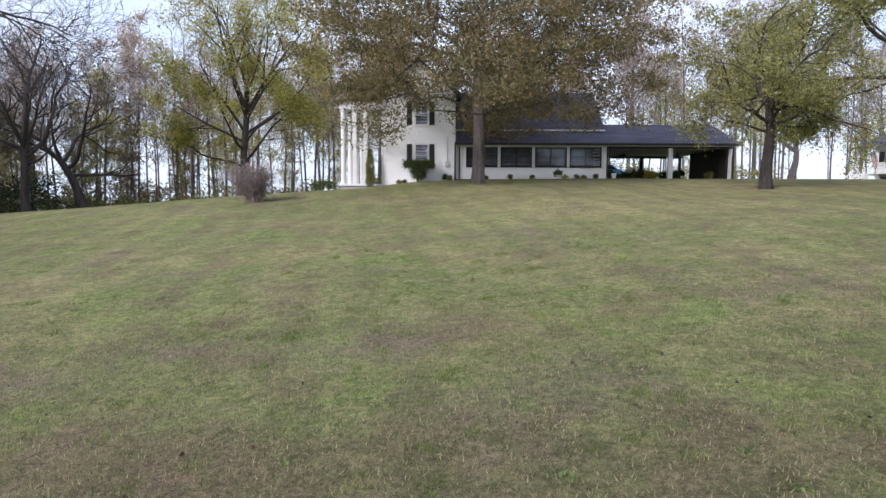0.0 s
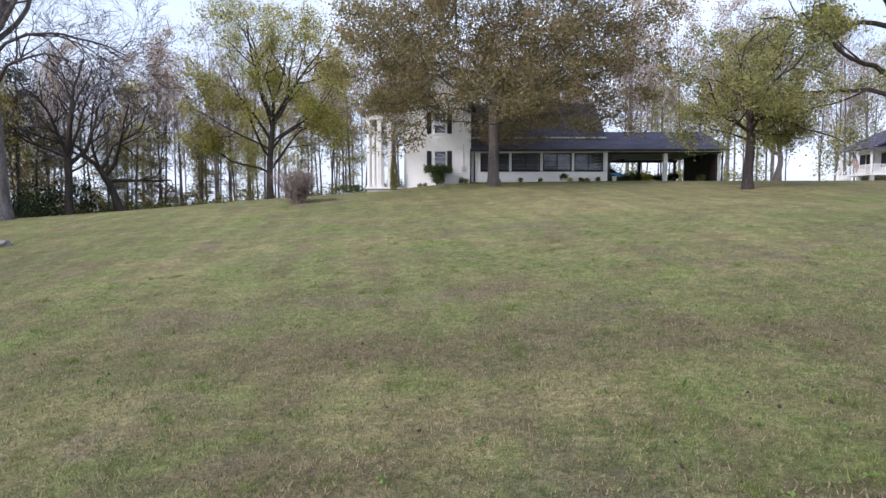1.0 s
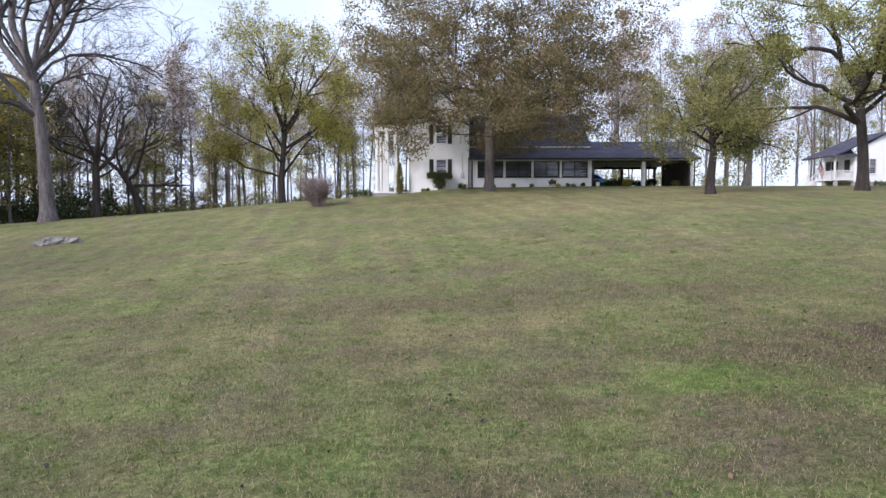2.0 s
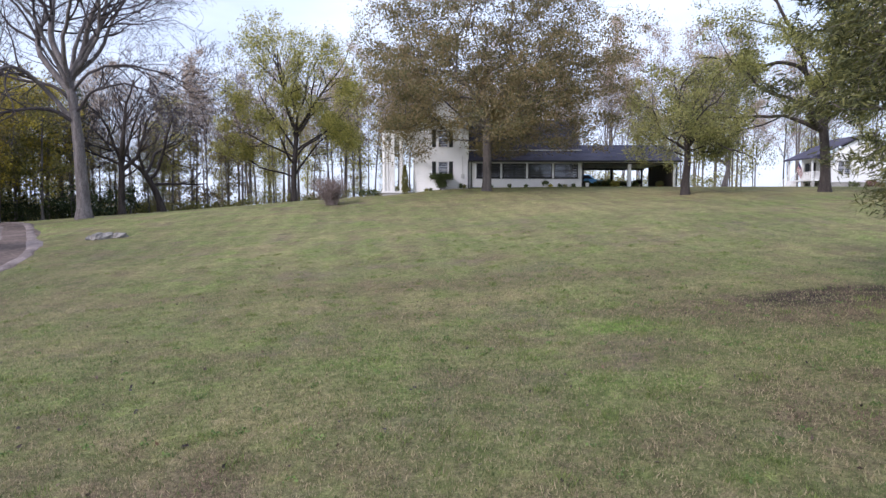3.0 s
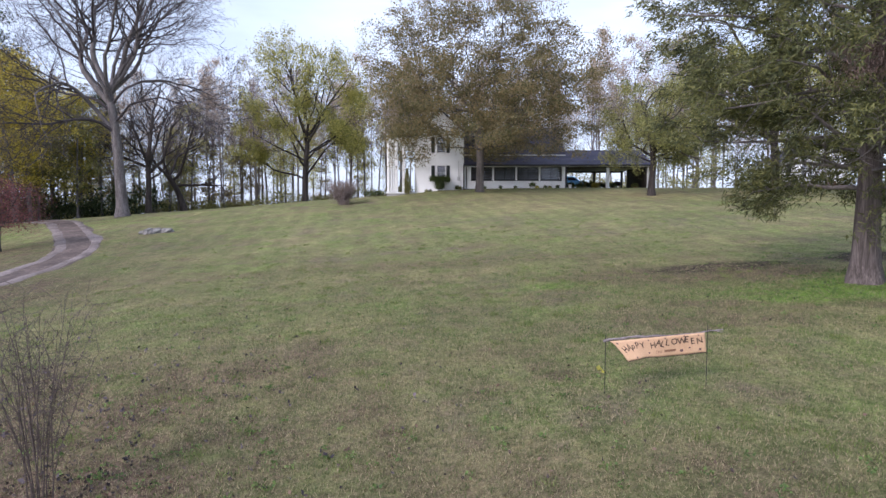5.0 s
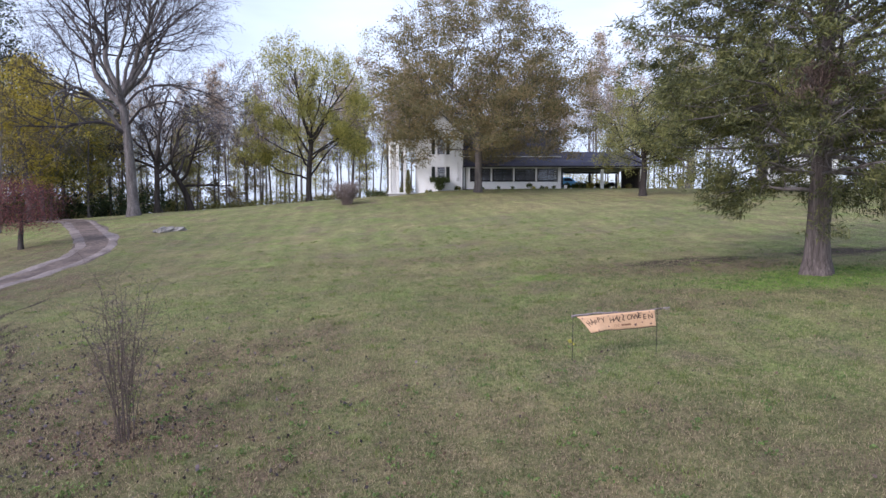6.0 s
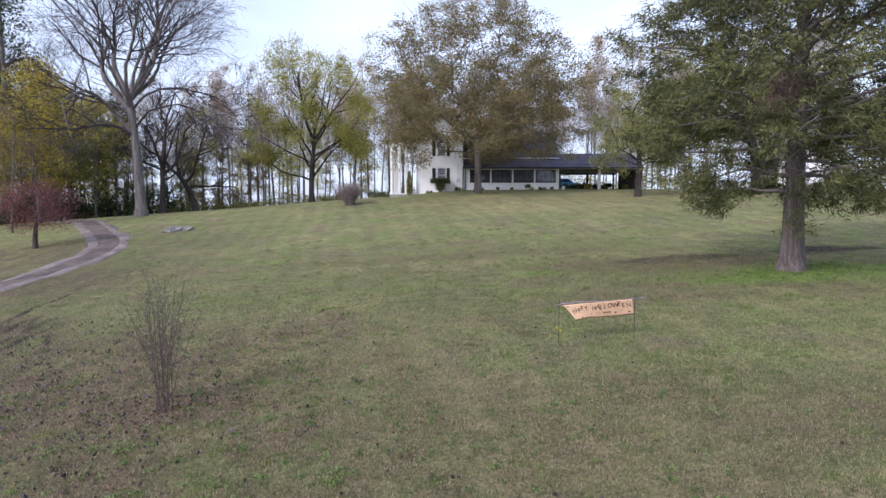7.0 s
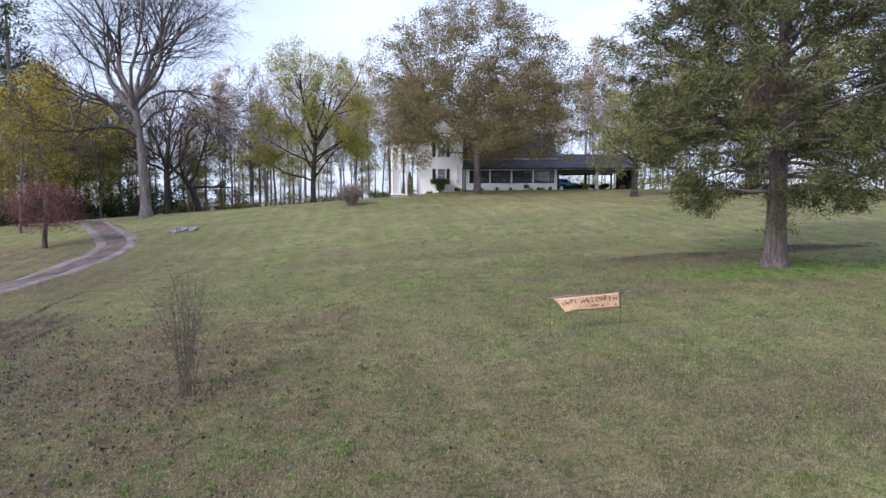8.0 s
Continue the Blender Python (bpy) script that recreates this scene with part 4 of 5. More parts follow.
# ---- the white farmhouse ----
def wall_panel(bm, u0, u1, z0, z1, y0, y1, holes, axis="x"):
    """A wall with openings cut through it, as one welded body; holes are (u0, u1, z0, z1)."""
    us = sorted({u0, u1, *(h[k] for h in holes for k in (0, 1))})
    zs = sorted({z0, z1, *(h[k] for h in holes for k in (2, 3))})
    seen = {}

    def vert(i, j, y):
        if (i, j, y) not in seen:
            seen[i, j, y] = bm.verts.new((us[i], y, zs[j]) if axis == "x" else (y, us[i], zs[j]))
        return seen[i, j, y]

    def solid(i, j):
        if not (0 <= i < len(us) - 1 and 0 <= j < len(zs) - 1):
            return False
        cu, cz = (us[i] + us[i + 1]) / 2, (zs[j] + zs[j + 1]) / 2
        return not any(h[0] < cu < h[1] and h[2] < cz < h[3] for h in holes)

    for i in range(len(us) - 1):
        for j in range(len(zs) - 1):
            if not solid(i, j):
                continue
            for y in (y0, y1):
                bm.faces.new([vert(a, b, y) for a, b in ((i, j), (i + 1, j), (i + 1, j + 1), (i, j + 1))])
            for di, dj, p, q in ((-1, 0, (i, j), (i, j + 1)), (1, 0, (i + 1, j), (i + 1, j + 1)), (0, -1, (i, j), (i + 1, j)), (0, 1, (i, j + 1), (i + 1, j + 1))):
                if not solid(i + di, j + dj):
                    bm.faces.new((vert(*p, y0), vert(*q, y0), vert(*q, y1), vert(*p, y1)))


def window(parent, x0, x1, z0, z1, y, frame_mat, bars_x=(), bars_z=(), blinds=True, fw=0.07, sill=True):
    """A window in the wall whose face is at y: frame, panes behind its bars, blinds inside."""
    win = part("window", (lambda bm: (wall_panel(bm, x0 - fw, x1 + fw, z0 - fw, z1 + fw, y - 0.035, y + 0.1, [(x0, x1, z0, z1)]), bm)[1])(bmesh.new()), frame_mat, parent)
    xs, zs = [x0, *bars_x, x1], [z0, *bars_z, z1]
    for b in bars_x:
        box_part("mullion", (b - 0.03, b + 0.03, y - 0.02, y + 0.08, z0, z1), frame_mat, win)
    for b in bars_z:
        box_part("sash_rail", (x0, x1, y - 0.015, y + 0.07, b - 0.025, b + 0.025), frame_mat, win)
    for a, b in zip(xs, xs[1:]):
        for c, d in zip(zs, zs[1:]):
            box_part("pane", (a + 0.002, b - 0.002, y + 0.04, y + 0.046, c + 0.002, d - 0.002), GLASS, win).visible_shadow = False
    if sill:
        box_part("sill", (x0 - fw - 0.04, x1 + fw + 0.04, y - 0.08, y + 0.02, z0 - fw - 0.05, z0 - fw), frame_mat, win)
    if blinds:
        bm = bmesh.new()
        k = int((z1 - z0) / 0.2)
        for i in range(k):
            z = z0 + (i + 0.5) * (z1 - z0) / k
            box(bm, x0 + 0.01, x1 - 0.01, y + 0.1, y + 0.125, z - 0.078, z + 0.078)
        part("blinds", bm, BLIND, win, "lowered grey slatted blinds")
    return win


def roof_sheet(parent, pts, thick, mat, name="roof"):
    """A roof slope: four corners, given a thickness downwards."""
    bm = bmesh.new()
    a = [bm.verts.new(p) for p in pts]
    b = [bm.verts.new((p[0], p[1], p[2] - thick)) for p in pts]
    bm.faces.new(a)
    bm.faces.new(b[::-1])
    for i in range(4):
        j = (i + 1) % 4
        bm.faces.new((a[j], a[i], b[i], b[j]))
    return part(name, bm, mat, parent)


house = tagged(new("farmhouse"), "white two-storey farmhouse with dark shingle roofs, sunroom wing and carport", "house")
HX, HB = 0.75, 1.0
# two-storey block, its gable end towards the lawn
GY0, GY1, GX0 = 40.25, 52.0, -4.35
bm = bmesh.new()
low_win, up_win = (-2.0, -1.2, 2.6, 4.05), (-2.0, -1.2, 5.45, 6.95)
wall_panel(bm, GX0, HX, 1.25, 7.5, GY0, GY0 + 0.2, [low_win, up_win])
part("wall", bm, WHITE, house)
bm = bmesh.new()
prism(bm, [(GX0, 7.5), (HX, 7.5), ((GX0 + HX) / 2, 9.8)], GY0, GY0 + 0.2)
part("gable", bm, WHITE, house)
box_part("wall", (GX0, GX0 + 0.2, GY0 + 0.2, GY1, 1.0, 7.5), WHITE, house)
box_part("wall", (HX - 0.2, HX, GY0 + 0.2, GY1, 1.0, 7.5), WHITE, house)
box_part("wall", (GX0, HX, GY1, GY1 + 0.2, 1.0, 7.5), WHITE, house)
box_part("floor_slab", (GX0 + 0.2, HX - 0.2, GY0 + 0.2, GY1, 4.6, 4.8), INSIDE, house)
box_part("foundation", (GX0 - 0.02, HX + 0.02, GY0 + 0.05, GY1, 0.6, 1.25), CONCRETE, house)
mid = (GX0 + HX) / 2
roof_sheet(house, [(GX0 - 0.4, GY0 - 0.35, 7.25), (mid, GY0 - 0.35, 9.95), (mid, GY1 + 0.4, 9.95), (GX0 - 0.4, GY1 + 0.4, 7.25)], 0.12, SHINGLE)
roof_sheet(house, [(mid, GY0 - 0.35, 9.95), (HX + 0.4, GY0 - 0.35, 7.25), (HX + 0.4, GY1 + 0.4, 7.25), (mid, GY1 + 0.4, 9.95)], 0.12, SHINGLE)
for w in (low_win, up_win):
    window(house, *w, GY0, TRIM, bars_z=((w[2] + w[3]) / 2,), blinds=True)
    for a in (-2.62, -1.06):
        sh = box_part("shutter", (a, a + 0.36, GY0 - 0.05, GY0 - 0.003, w[2] - 0.05, w[3] + 0.05), SHUTTER, house, "black louvred shutter", 0.008)
        bm = bmesh.new()
        for k in range(16):
            z = w[2] + 0.06 + k * (w[3] - w[2] - 0.08) / 16
            box(bm, a + 0.05, a + 0.31, GY0 - 0.064, GY0 - 0.048, z, z + 0.045)
        part("louvres", bm, SHUTTER, sh)
for a in (GX0 - 0.01, HX - 0.11):
    box_part("corner_board", (a, a + 0.12, GY0 - 0.025, GY0 - 0.002, 1.25, 7.3), TRIM, house)
mb = box_part("meter_box", (0.05, 0.32, GY0 - 0.14, GY0 - 0.002, 2.55, 2.95), CEIL, house, "grey electric meter box", 0.02)
bm = bmesh.new()
tube(bm, [(0.18, GY0 - 0.07, 2.95), (0.18, GY0 - 0.07, 4.6)], 0.025)
part("conduit", bm, CEIL, mb)

# portico on the west front, seen end on
box_part("porch_floor", (-7.35, GX0, GY0, 50.6, 1.22, 1.36), TRIM, house, "white-painted porch deck", 0.01)
box_part("porch_base", (-7.25, GX0, GY0 + 0.1, 50.5, 0.5, 1.22), CONCRETE, house)
for y in (40.55, 43.8, 47.0, 50.2):
    bm = bmesh.new()
    prof = [(1.36, 0.24), (1.5, 0.24), (1.52, 0.19), (3.5, 0.185), (6.3, 0.16), (6.34, 0.22), (6.5, 0.22)]
    tube(bm, [(-7.05, y, z) for z, _ in prof], [r for _, r in prof], 16)
    part("column", bm, TRIM, house, "white round porch column")
for x in (-6.25, -5.5):
    box_part("porch_post", (x - 0.15, x + 0.15, 40.4, 40.7, 1.36, 6.5), TRIM, house, "square white porch post", 0.02)
box_part("entablature", (-7.3, GX0, GY0 + 0.05, 50.5, 6.5, 7.0), TRIM, house)
roof_sheet(house, [(-7.6, GY0 - 0.25, 7.02), (GX0, GY0 - 0.25, 7.5), (GX0, 50.8, 7.5), (-7.6, 50.8, 7.02)], 0.1, SHINGLE)

# rear wing with the sunroom in front
FY = 40.5
wins = [(1.6, 3.6, 2.68, 3.84), (4.0, 6.0, 2.68, 3.84), (6.4, 8.42, 2.68, 3.84), (8.82, 10.84, 2.68, 3.84)]
bm = bmesh.new()
wall_panel(bm, HX, 11.4, 1.72, 4.1, FY, FY + 0.15, wins)
part("wall", bm, WHITE, house, "white lap-sided sunroom wall")
box_part("foundation", (HX, 11.42, FY + 0.03, FY + 0.4, 1.0, 1.72), DARK_TRIM, house)
box_part("wall", (11.25, 11.4, FY + 0.15, 49.4, 1.4, 4.1), WHITE, house)
# dark-coloured back and floor give the sunroom its unlit depth
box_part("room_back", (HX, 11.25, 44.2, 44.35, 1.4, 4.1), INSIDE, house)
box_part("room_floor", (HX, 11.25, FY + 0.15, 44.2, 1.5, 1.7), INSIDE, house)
for w in wins:
    window(house, *w, FY, DARK_TRIM, bars_x=((w[0] + w[1]) / 2,), bars_z=(3.26,), fw=0.1)
for a in (1.03, 11.33):
    bm = bmesh.new()
    tube(bm, [(a, FY - 0.06, 1.75), (a, FY - 0.06, 4.0)], 0.045)
    part("downspout", bm, DARK_TRIM, house, "dark metal downspout")
for a in (1.22, 3.75, 6.15, 8.57, 11.0):
    box_part("batten", (a, a + 0.1, FY - 0.02, FY - 0.002, 2.5, 4.08), TRIM, house)
# long low roof over sunroom and carport
EY, EZ, RY, RZ = 40.0, 4.2, 45.0, 6.08
roof_sheet(house, [(HX - 0.05, EY, EZ), (20.45, EY, EZ), (20.45, RY, RZ), (HX - 0.05, RY, RZ)], 0.14, SHINGLE)
roof_sheet(house, [(HX - 0.05, RY, RZ), (20.45, RY, RZ), (20.45, 50.0, EZ), (HX - 0.05, 50.0, EZ)], 0.14, SHINGLE)
box_part("gutter", (HX - 0.05, 20.45, EY - 0.1, EY - 0.004, EZ - 0.16, EZ - 0.02), DARK_TRIM, house, "black gutter", 0.01)
box_part("soffit", (HX, 20.3, EY + 0.02, FY, 4.0, 4.04), CEIL, house)
# upper half storey
bm = bmesh.new()
wall_panel(bm, HX, 11.45, 4.6, 5.5, 43.1, 43.25, [])
part("wall", bm, WHITE, house)
bm = bmesh.new()
prism(bm, [(43.1, 4.6), (50.4, 4.6), (50.4, 5.5), (46.75, 8.5), (43.1, 5.5)], 11.3, 11.45, "x")
part("wall", bm, WHITE, house)
roof_sheet(house, [(HX - 0.1, 42.75, 5.42), (11.75, 42.75, 5.42), (11.75, 46.75, 8.75), (HX - 0.1, 46.75, 8.75)], 0.12, SHINGLE)
roof_sheet(house, [(HX - 0.1, 46.75, 8.75), (11.75, 46.75, 8.75), (11.75, 50.75, 5.42), (HX - 0.1, 50.75, 5.42)], 0.12, SHINGLE)
box_part("fascia", (HX - 0.1, 11.75, 42.7, 42.745, 5.3, 5.42), TRIM, house)
# carport
box_part("carport_ceiling", (11.4, 20.2, FY, 49.5, 4.0, 4.06), CEIL, house)
box_part("beam", (11.4, 20.0, FY - 0.02, FY + 0.14, 3.86, 4.0), DARK_TRIM, house)
box_part("beam", (11.4, 20.0, 49.2, 49.4, 3.8, 4.0), DARK_TRIM, house)
box_part("side_wall", (19.7, 19.86, FY + 0.2, 47.0, 1.4, 4.0), BROWN_WALL, house, "dark brown boarded carport side wall")
box_part("carport_floor", (11.4, 20.2, FY - 0.1, 49.6, 1.2, 1.66), CONCRETE, house)
for x, y, w, m in ((15.72, FY, 0.15, TRIM), (19.9, FY, 0.075, TRIM), (16.5, 49.2, 0.13, DARK_TRIM), (12.0, 49.2, 0.1, DARK_TRIM), (19.75, 49.2, 0.1, DARK_TRIM)):
    box_part("carport_post", (x - w, x + w, y - w, y + w, 1.66, 3.9), m, house, bevel=0.01)
for x, y in ((HX - 0.02, GY0 - 0.12), (11.44, FY - 0.12), (20.08, FY - 0.1)):
    box_part("downspout", (x - 0.05, x + 0.05, y - 0.04, y + 0.04, 1.55, 4.1), DARK_TRIM, house, "black downspout", 0.008)


# ---- the second house ----
cottage = tagged(new("cottage"), "small white house with a railed porch and grey roof", "house")
CX, CY = 42.6, 53.2
bm = bmesh.new()
wall_panel(bm, CX, 49.4, 2.7, 5.9, CY, CY + 0.2, [(43.5, 44.9, 3.6, 5.1)])
part("wall", bm, WHITE, cottage)
bm = bmesh.new()
prism(bm, [(CX, 5.9), (49.4, 5.9), (46.0, 7.8)], CY, CY + 0.2)
part("gable", bm, WHITE, cottage)
box_part("wall", (CX, CX + 0.2, CY + 0.2, 58.2, 2.7, 5.9), WHITE, cottage)
box_part("wall", (49.2, 49.4, CY + 0.2, 58.2, 2.7, 5.9), WHITE, cottage)
box_part("wall", (CX, 49.4, 58.2, 58.4, 2.7, 5.9), WHITE, cottage)
window(cottage, 43.5, 44.9, 3.6, 5.1, CY, TRIM, bars_x=(44.2,), bars_z=(4.35,))
roof_sheet(cottage, [(40.2, CY - 0.4, 5.5), (46.0, CY - 0.4, 8.05), (46.0, 58.6, 8.05), (40.2, 58.6, 5.5)], 0.15, SHINGLE)
roof_sheet(cottage, [(46.0, CY - 0.4, 8.05), (50.6, CY - 0.4, 5.65), (50.6, 58.6, 5.65), (46.0, 58.6, 8.05)], 0.15, SHINGLE)
roof_sheet(cottage, [(39.9, CY - 0.5, 5.42), (42.75, CY - 0.5, 5.42), (42.75, CY + 1.9, 6.75), (41.7, CY + 1.9, 6.55)], 0.08, SHINGLE, "porch_roof")
box_part("porch_floor", (40.5, CX, CY, 58.2, 2.85, 3.0), TRIM, cottage)
for y in (CY + 0.1, 55.2, 57.9):
    box_part("porch_post", (40.55, 40.72, y, y + 0.17, 3.0, 5.6), TRIM, cottage, bevel=0.01)
    box_part("pier", (40.6, 40.9, y - 0.05, y + 0.25, 1.2, 2.85), CONCRETE, cottage)
box_part("foundation", (CX, 49.4, CY + 0.1, 58.2, 1.0, 2.7), CONCRETE, cottage)


def railing(parent, p, q, z0=3.08, z1=3.9, gap=0.14):
    """Top and bottom rail with balusters between two posts."""
    p, q = Vector((*p, 0)), Vector((*q, 0))
    d = q - p
    rail = new("railing")
    rail.parent = parent
    for z in (z0, z1):
        bm = bmesh.new()
        tube(bm, [p + Vector((0, 0, z)), q + Vector((0, 0, z))], 0.04, 4)
        part("rail", bm, TRIM, rail)
    for k in range(1, int(d.length / gap)):
        c = p + d * (k * gap / d.length)
        box_part("baluster", (c.x - 0.022, c.x + 0.022, c.y - 0.022, c.y + 0.022, z0, z1), TRIM, rail)


railing(cottage, (40.65, CY + 0.1), (CX, CY + 0.1))
railing(cottage, (40.65, CY + 0.1), (40.65, 56.0))


# ---- banner ----
BURLAP = material("burlap_cloth", (0.5, 0.3, 0.18), (0.68, 0.44, 0.28), scale=2.5, fine=60, bump=0.15, rough=0.9)
PAINT = material("dark_lettering", (0.03, 0.02, 0.018), (0.06, 0.04, 0.035), scale=20, fine=60, bump=0.0)
IRON = material("iron_rod", (0.02, 0.02, 0.02), (0.06, 0.055, 0.05), scale=10, fine=50, bump=0.1, metal=0.4, rough=0.6)
STICK = material("driftwood", (0.07, 0.055, 0.055), (0.34, 0.29, 0.285), scale=6, fine=30, bump=0.8, stretch=(0.5, 3, 3), third=(0.2, 0.165, 0.165))
PA, PB = Vector((0.94, -13.33)), Vector((2.67, -13.23))
za, zb = hz(*PA), hz(*PB)
banner = tagged(new("banner"), "burlap Halloween banner hung from a stick between two iron rods", "banner")
for p, z, top in ((PA, za, 0.99), (PB, zb, 1.03)):
    bm = bmesh.new()
    tube(bm, [(p.x, p.y, z - 0.1), (p.x, p.y, z + top)], 0.0065, 6)
    part("rod", bm, IRON, banner, "thin black iron rod")
A3, B3 = Vector((PA.x - 0.04, PA.y - 0.02, za + 0.9)), Vector((PB.x + 0.24, PB.y - 0.02, zb + 0.965))
bm = bmesh.new()
tube(bm, [A3.lerp(B3, t) + Vector((0, 0, 0.02 * math.sin(7 * t) - 0.008 + 0.006 * math.sin(31 * t))) for t in np.linspace(0, 1, 26)], [(0.023 - 0.011 * t) * (1 + 0.16 * math.sin(47 * t)) for t in np.linspace(0, 1, 26)], 8)
stick = part("stick", bm, STICK, banner, "weathered wooden stick")
bm = bmesh.new()
tube(bm, [A3.lerp(B3, 0.93), A3.lerp(B3, 0.97) + Vector((0.01, 0.0, -0.035)), A3.lerp(B3, 0.99) + Vector((0.03, 0.0, -0.04))], [0.01, 0.008, 0.004], 6)
part("twig_stub", bm, STICK, stick)
for p, z in ((A3.lerp(B3, 0.03), za), (A3.lerp(B3, 0.868), zb)):
    bm = bmesh.new()
    tube(bm, [p + Vector((0.012 * k - 0.03, 0.034 * math.sin(2.2 * k), 0.034 * math.cos(2.2 * k))) for k in range(12)], 0.005, 5)
    part("tie", bm, IRON, banner, "dark cord tying the stick to the rod")


def cloth(u, v):
    """A place on the cloth: u along it, v down from the stick."""
    t = (0.1 + u * 1.6) / (B3 - A3).length
    top = A3.lerp(B3, t)
    skew = 0.3 * v ** 0.8 * max(0.0, 1 - u * 2.2) ** 1.4 + 0.05 * u * v
    return top + Vector((skew, -0.03 - 0.05 * math.sin(5 * u + 1) * v + 0.012 * math.sin(21 * u) * v, -0.015 - v * (0.325 + 0.035 * u + 0.012 * math.sin(9 * u + 2.0))))


cv = [cloth(i / 40, j / 8) for j in range(9) for i in range(41)]
cf = [(j * 41 + i, j * 41 + i + 1, j * 41 + i + 42, j * 41 + i + 41) for j in range(8) for i in range(40)]
sheet_ob = raw("cloth", cv, cf, BURLAP, banner, smooth=True)
sol = sheet_ob.modifiers.new("thickness", "SOLIDIFY")
sol.thickness = 0.004


# ---- round the house ----
POT = material("terracotta", (0.2, 0.1, 0.06), (0.34, 0.18, 0.11), scale=4, fine=30, bump=0.2)
WHITE_POT = material("white_pot", (0.6, 0.58, 0.55), (0.75, 0.73, 0.7), scale=4, fine=30, bump=0.1)
HEDGE = leaf_material("hedge_leaves", (0.03, 0.045, 0.015), (0.12, 0.15, 0.045), third=(0.065, 0.09, 0.028), translucent=0.15)
FLOWER = leaf_material("yellow_flowers", (0.3, 0.25, 0.03), (0.55, 0.5, 0.12))
WICKER = material("dark_wood", (0.02, 0.017, 0.015), (0.07, 0.055, 0.045), scale=5, fine=30, bump=0.2)
ROCK = material("field_stone", (0.06, 0.055, 0.05), (0.32, 0.3, 0.28), scale=3, fine=14, bump=1.0, third=(0.17, 0.158, 0.148))


def ring_pot(bm, x, y, z, r, h):
    prof = [(0.0, r * 0.72), (h * 0.85, r * 0.95), (h * 0.86, r * 1.08), (h, r * 1.08), (h, r * 0.9), (h * 0.9, r * 0.88)]
    tube(bm, [(x, y, z + a) for a, _ in prof], [b for _, b in prof], 12)


def filled(rng, n, rx, ry, z0, z1, skin=0.6):
    """Points in a rounded body, most of them near its surface."""
    v = rng.normal(0, 1, (n, 3))
    v /= np.linalg.norm(v, axis=1)[:, None]
    v *= (skin + (1 - skin) * rng.uniform(0, 1, (n, 1)))
    return v * (rx, ry, (z1 - z0) / 2) + (0, 0, (z0 + z1) / 2)


def potted_plant(label, x, y, z, seed, pot_r, pot_h, w, h, mat, pot=None, size=0.09):
    rng = np.random.default_rng(seed)
    thing = tagged(new("potted_plant"), label, "plant", group="plants round the house")
    thing.location = (x, y, z)
    bm = bmesh.new()
    ring_pot(bm, 0, 0, 0, pot_r, pot_h)
    part("pot", bm, pot or POT, thing)
    v, f = leaf_cloud(rng, filled(rng, 70, w, w, pot_h * 0.8, pot_h + h), 12, 0.05, size)
    raw("foliage", v, f, mat, thing)
    return thing


def clump(label, x, y, seed, w, h, mat, size=0.08, name="garden_plant", z=None):
    rng = np.random.default_rng(seed)
    v, f = leaf_cloud(rng, filled(rng, 60, w, w, 0.02, h, 0.3), 12, 0.05, size)
    ob = tagged(new(name), label, "plant", group="plants round the house")
    tagged(raw("foliage", v, f, mat, ob), kind="stuff")
    bm = bmesh.new()
    tube(bm, [(0, 0, -0.03), (0, 0, h * 0.7)], 0.012, 5)
    part("stem", bm, TWIG_SAPLING, ob)
    ob.location = (x, y, hz(x, y) if z is None else z)
    return ob


for k, (x, w, h, m) in enumerate(((0.0, 0.3, 0.6, HEDGE), (0.35, 0.22, 0.45, LEAF_OLIVE), (2.85, 0.2, 0.28, HEDGE), (4.55, 0.22, 0.36, HEDGE), (6.05, 0.2, 0.28, HEDGE), (9.2, 0.24, 0.3, HEDGE), (9.65, 0.22, 0.24, LEAF_OLIVE), (10.45, 0.26, 0.34, HEDGE), (-3.1, 0.24, 0.22, LEAF_OLIVE), (-2.75, 0.2, 0.2, HEDGE))):
    clump("small green plant in the bed along the house wall", x, 40.12 if x > 0.7 else 39.9, 400 + k, w * 0.75, h * 0.8, m, 0.07)
potted_plant("white pot with pale flowers on the lawn edge", 7.75, 39.5, hz(7.75, 39.5), 421, 0.17, 0.26, 0.3, 0.3, HEDGE, WHITE_POT)
clump("tuft of yellow flowers beside a white pot", 8.2, 39.4, 422, 0.22, 0.25, FLOWER, 0.06)
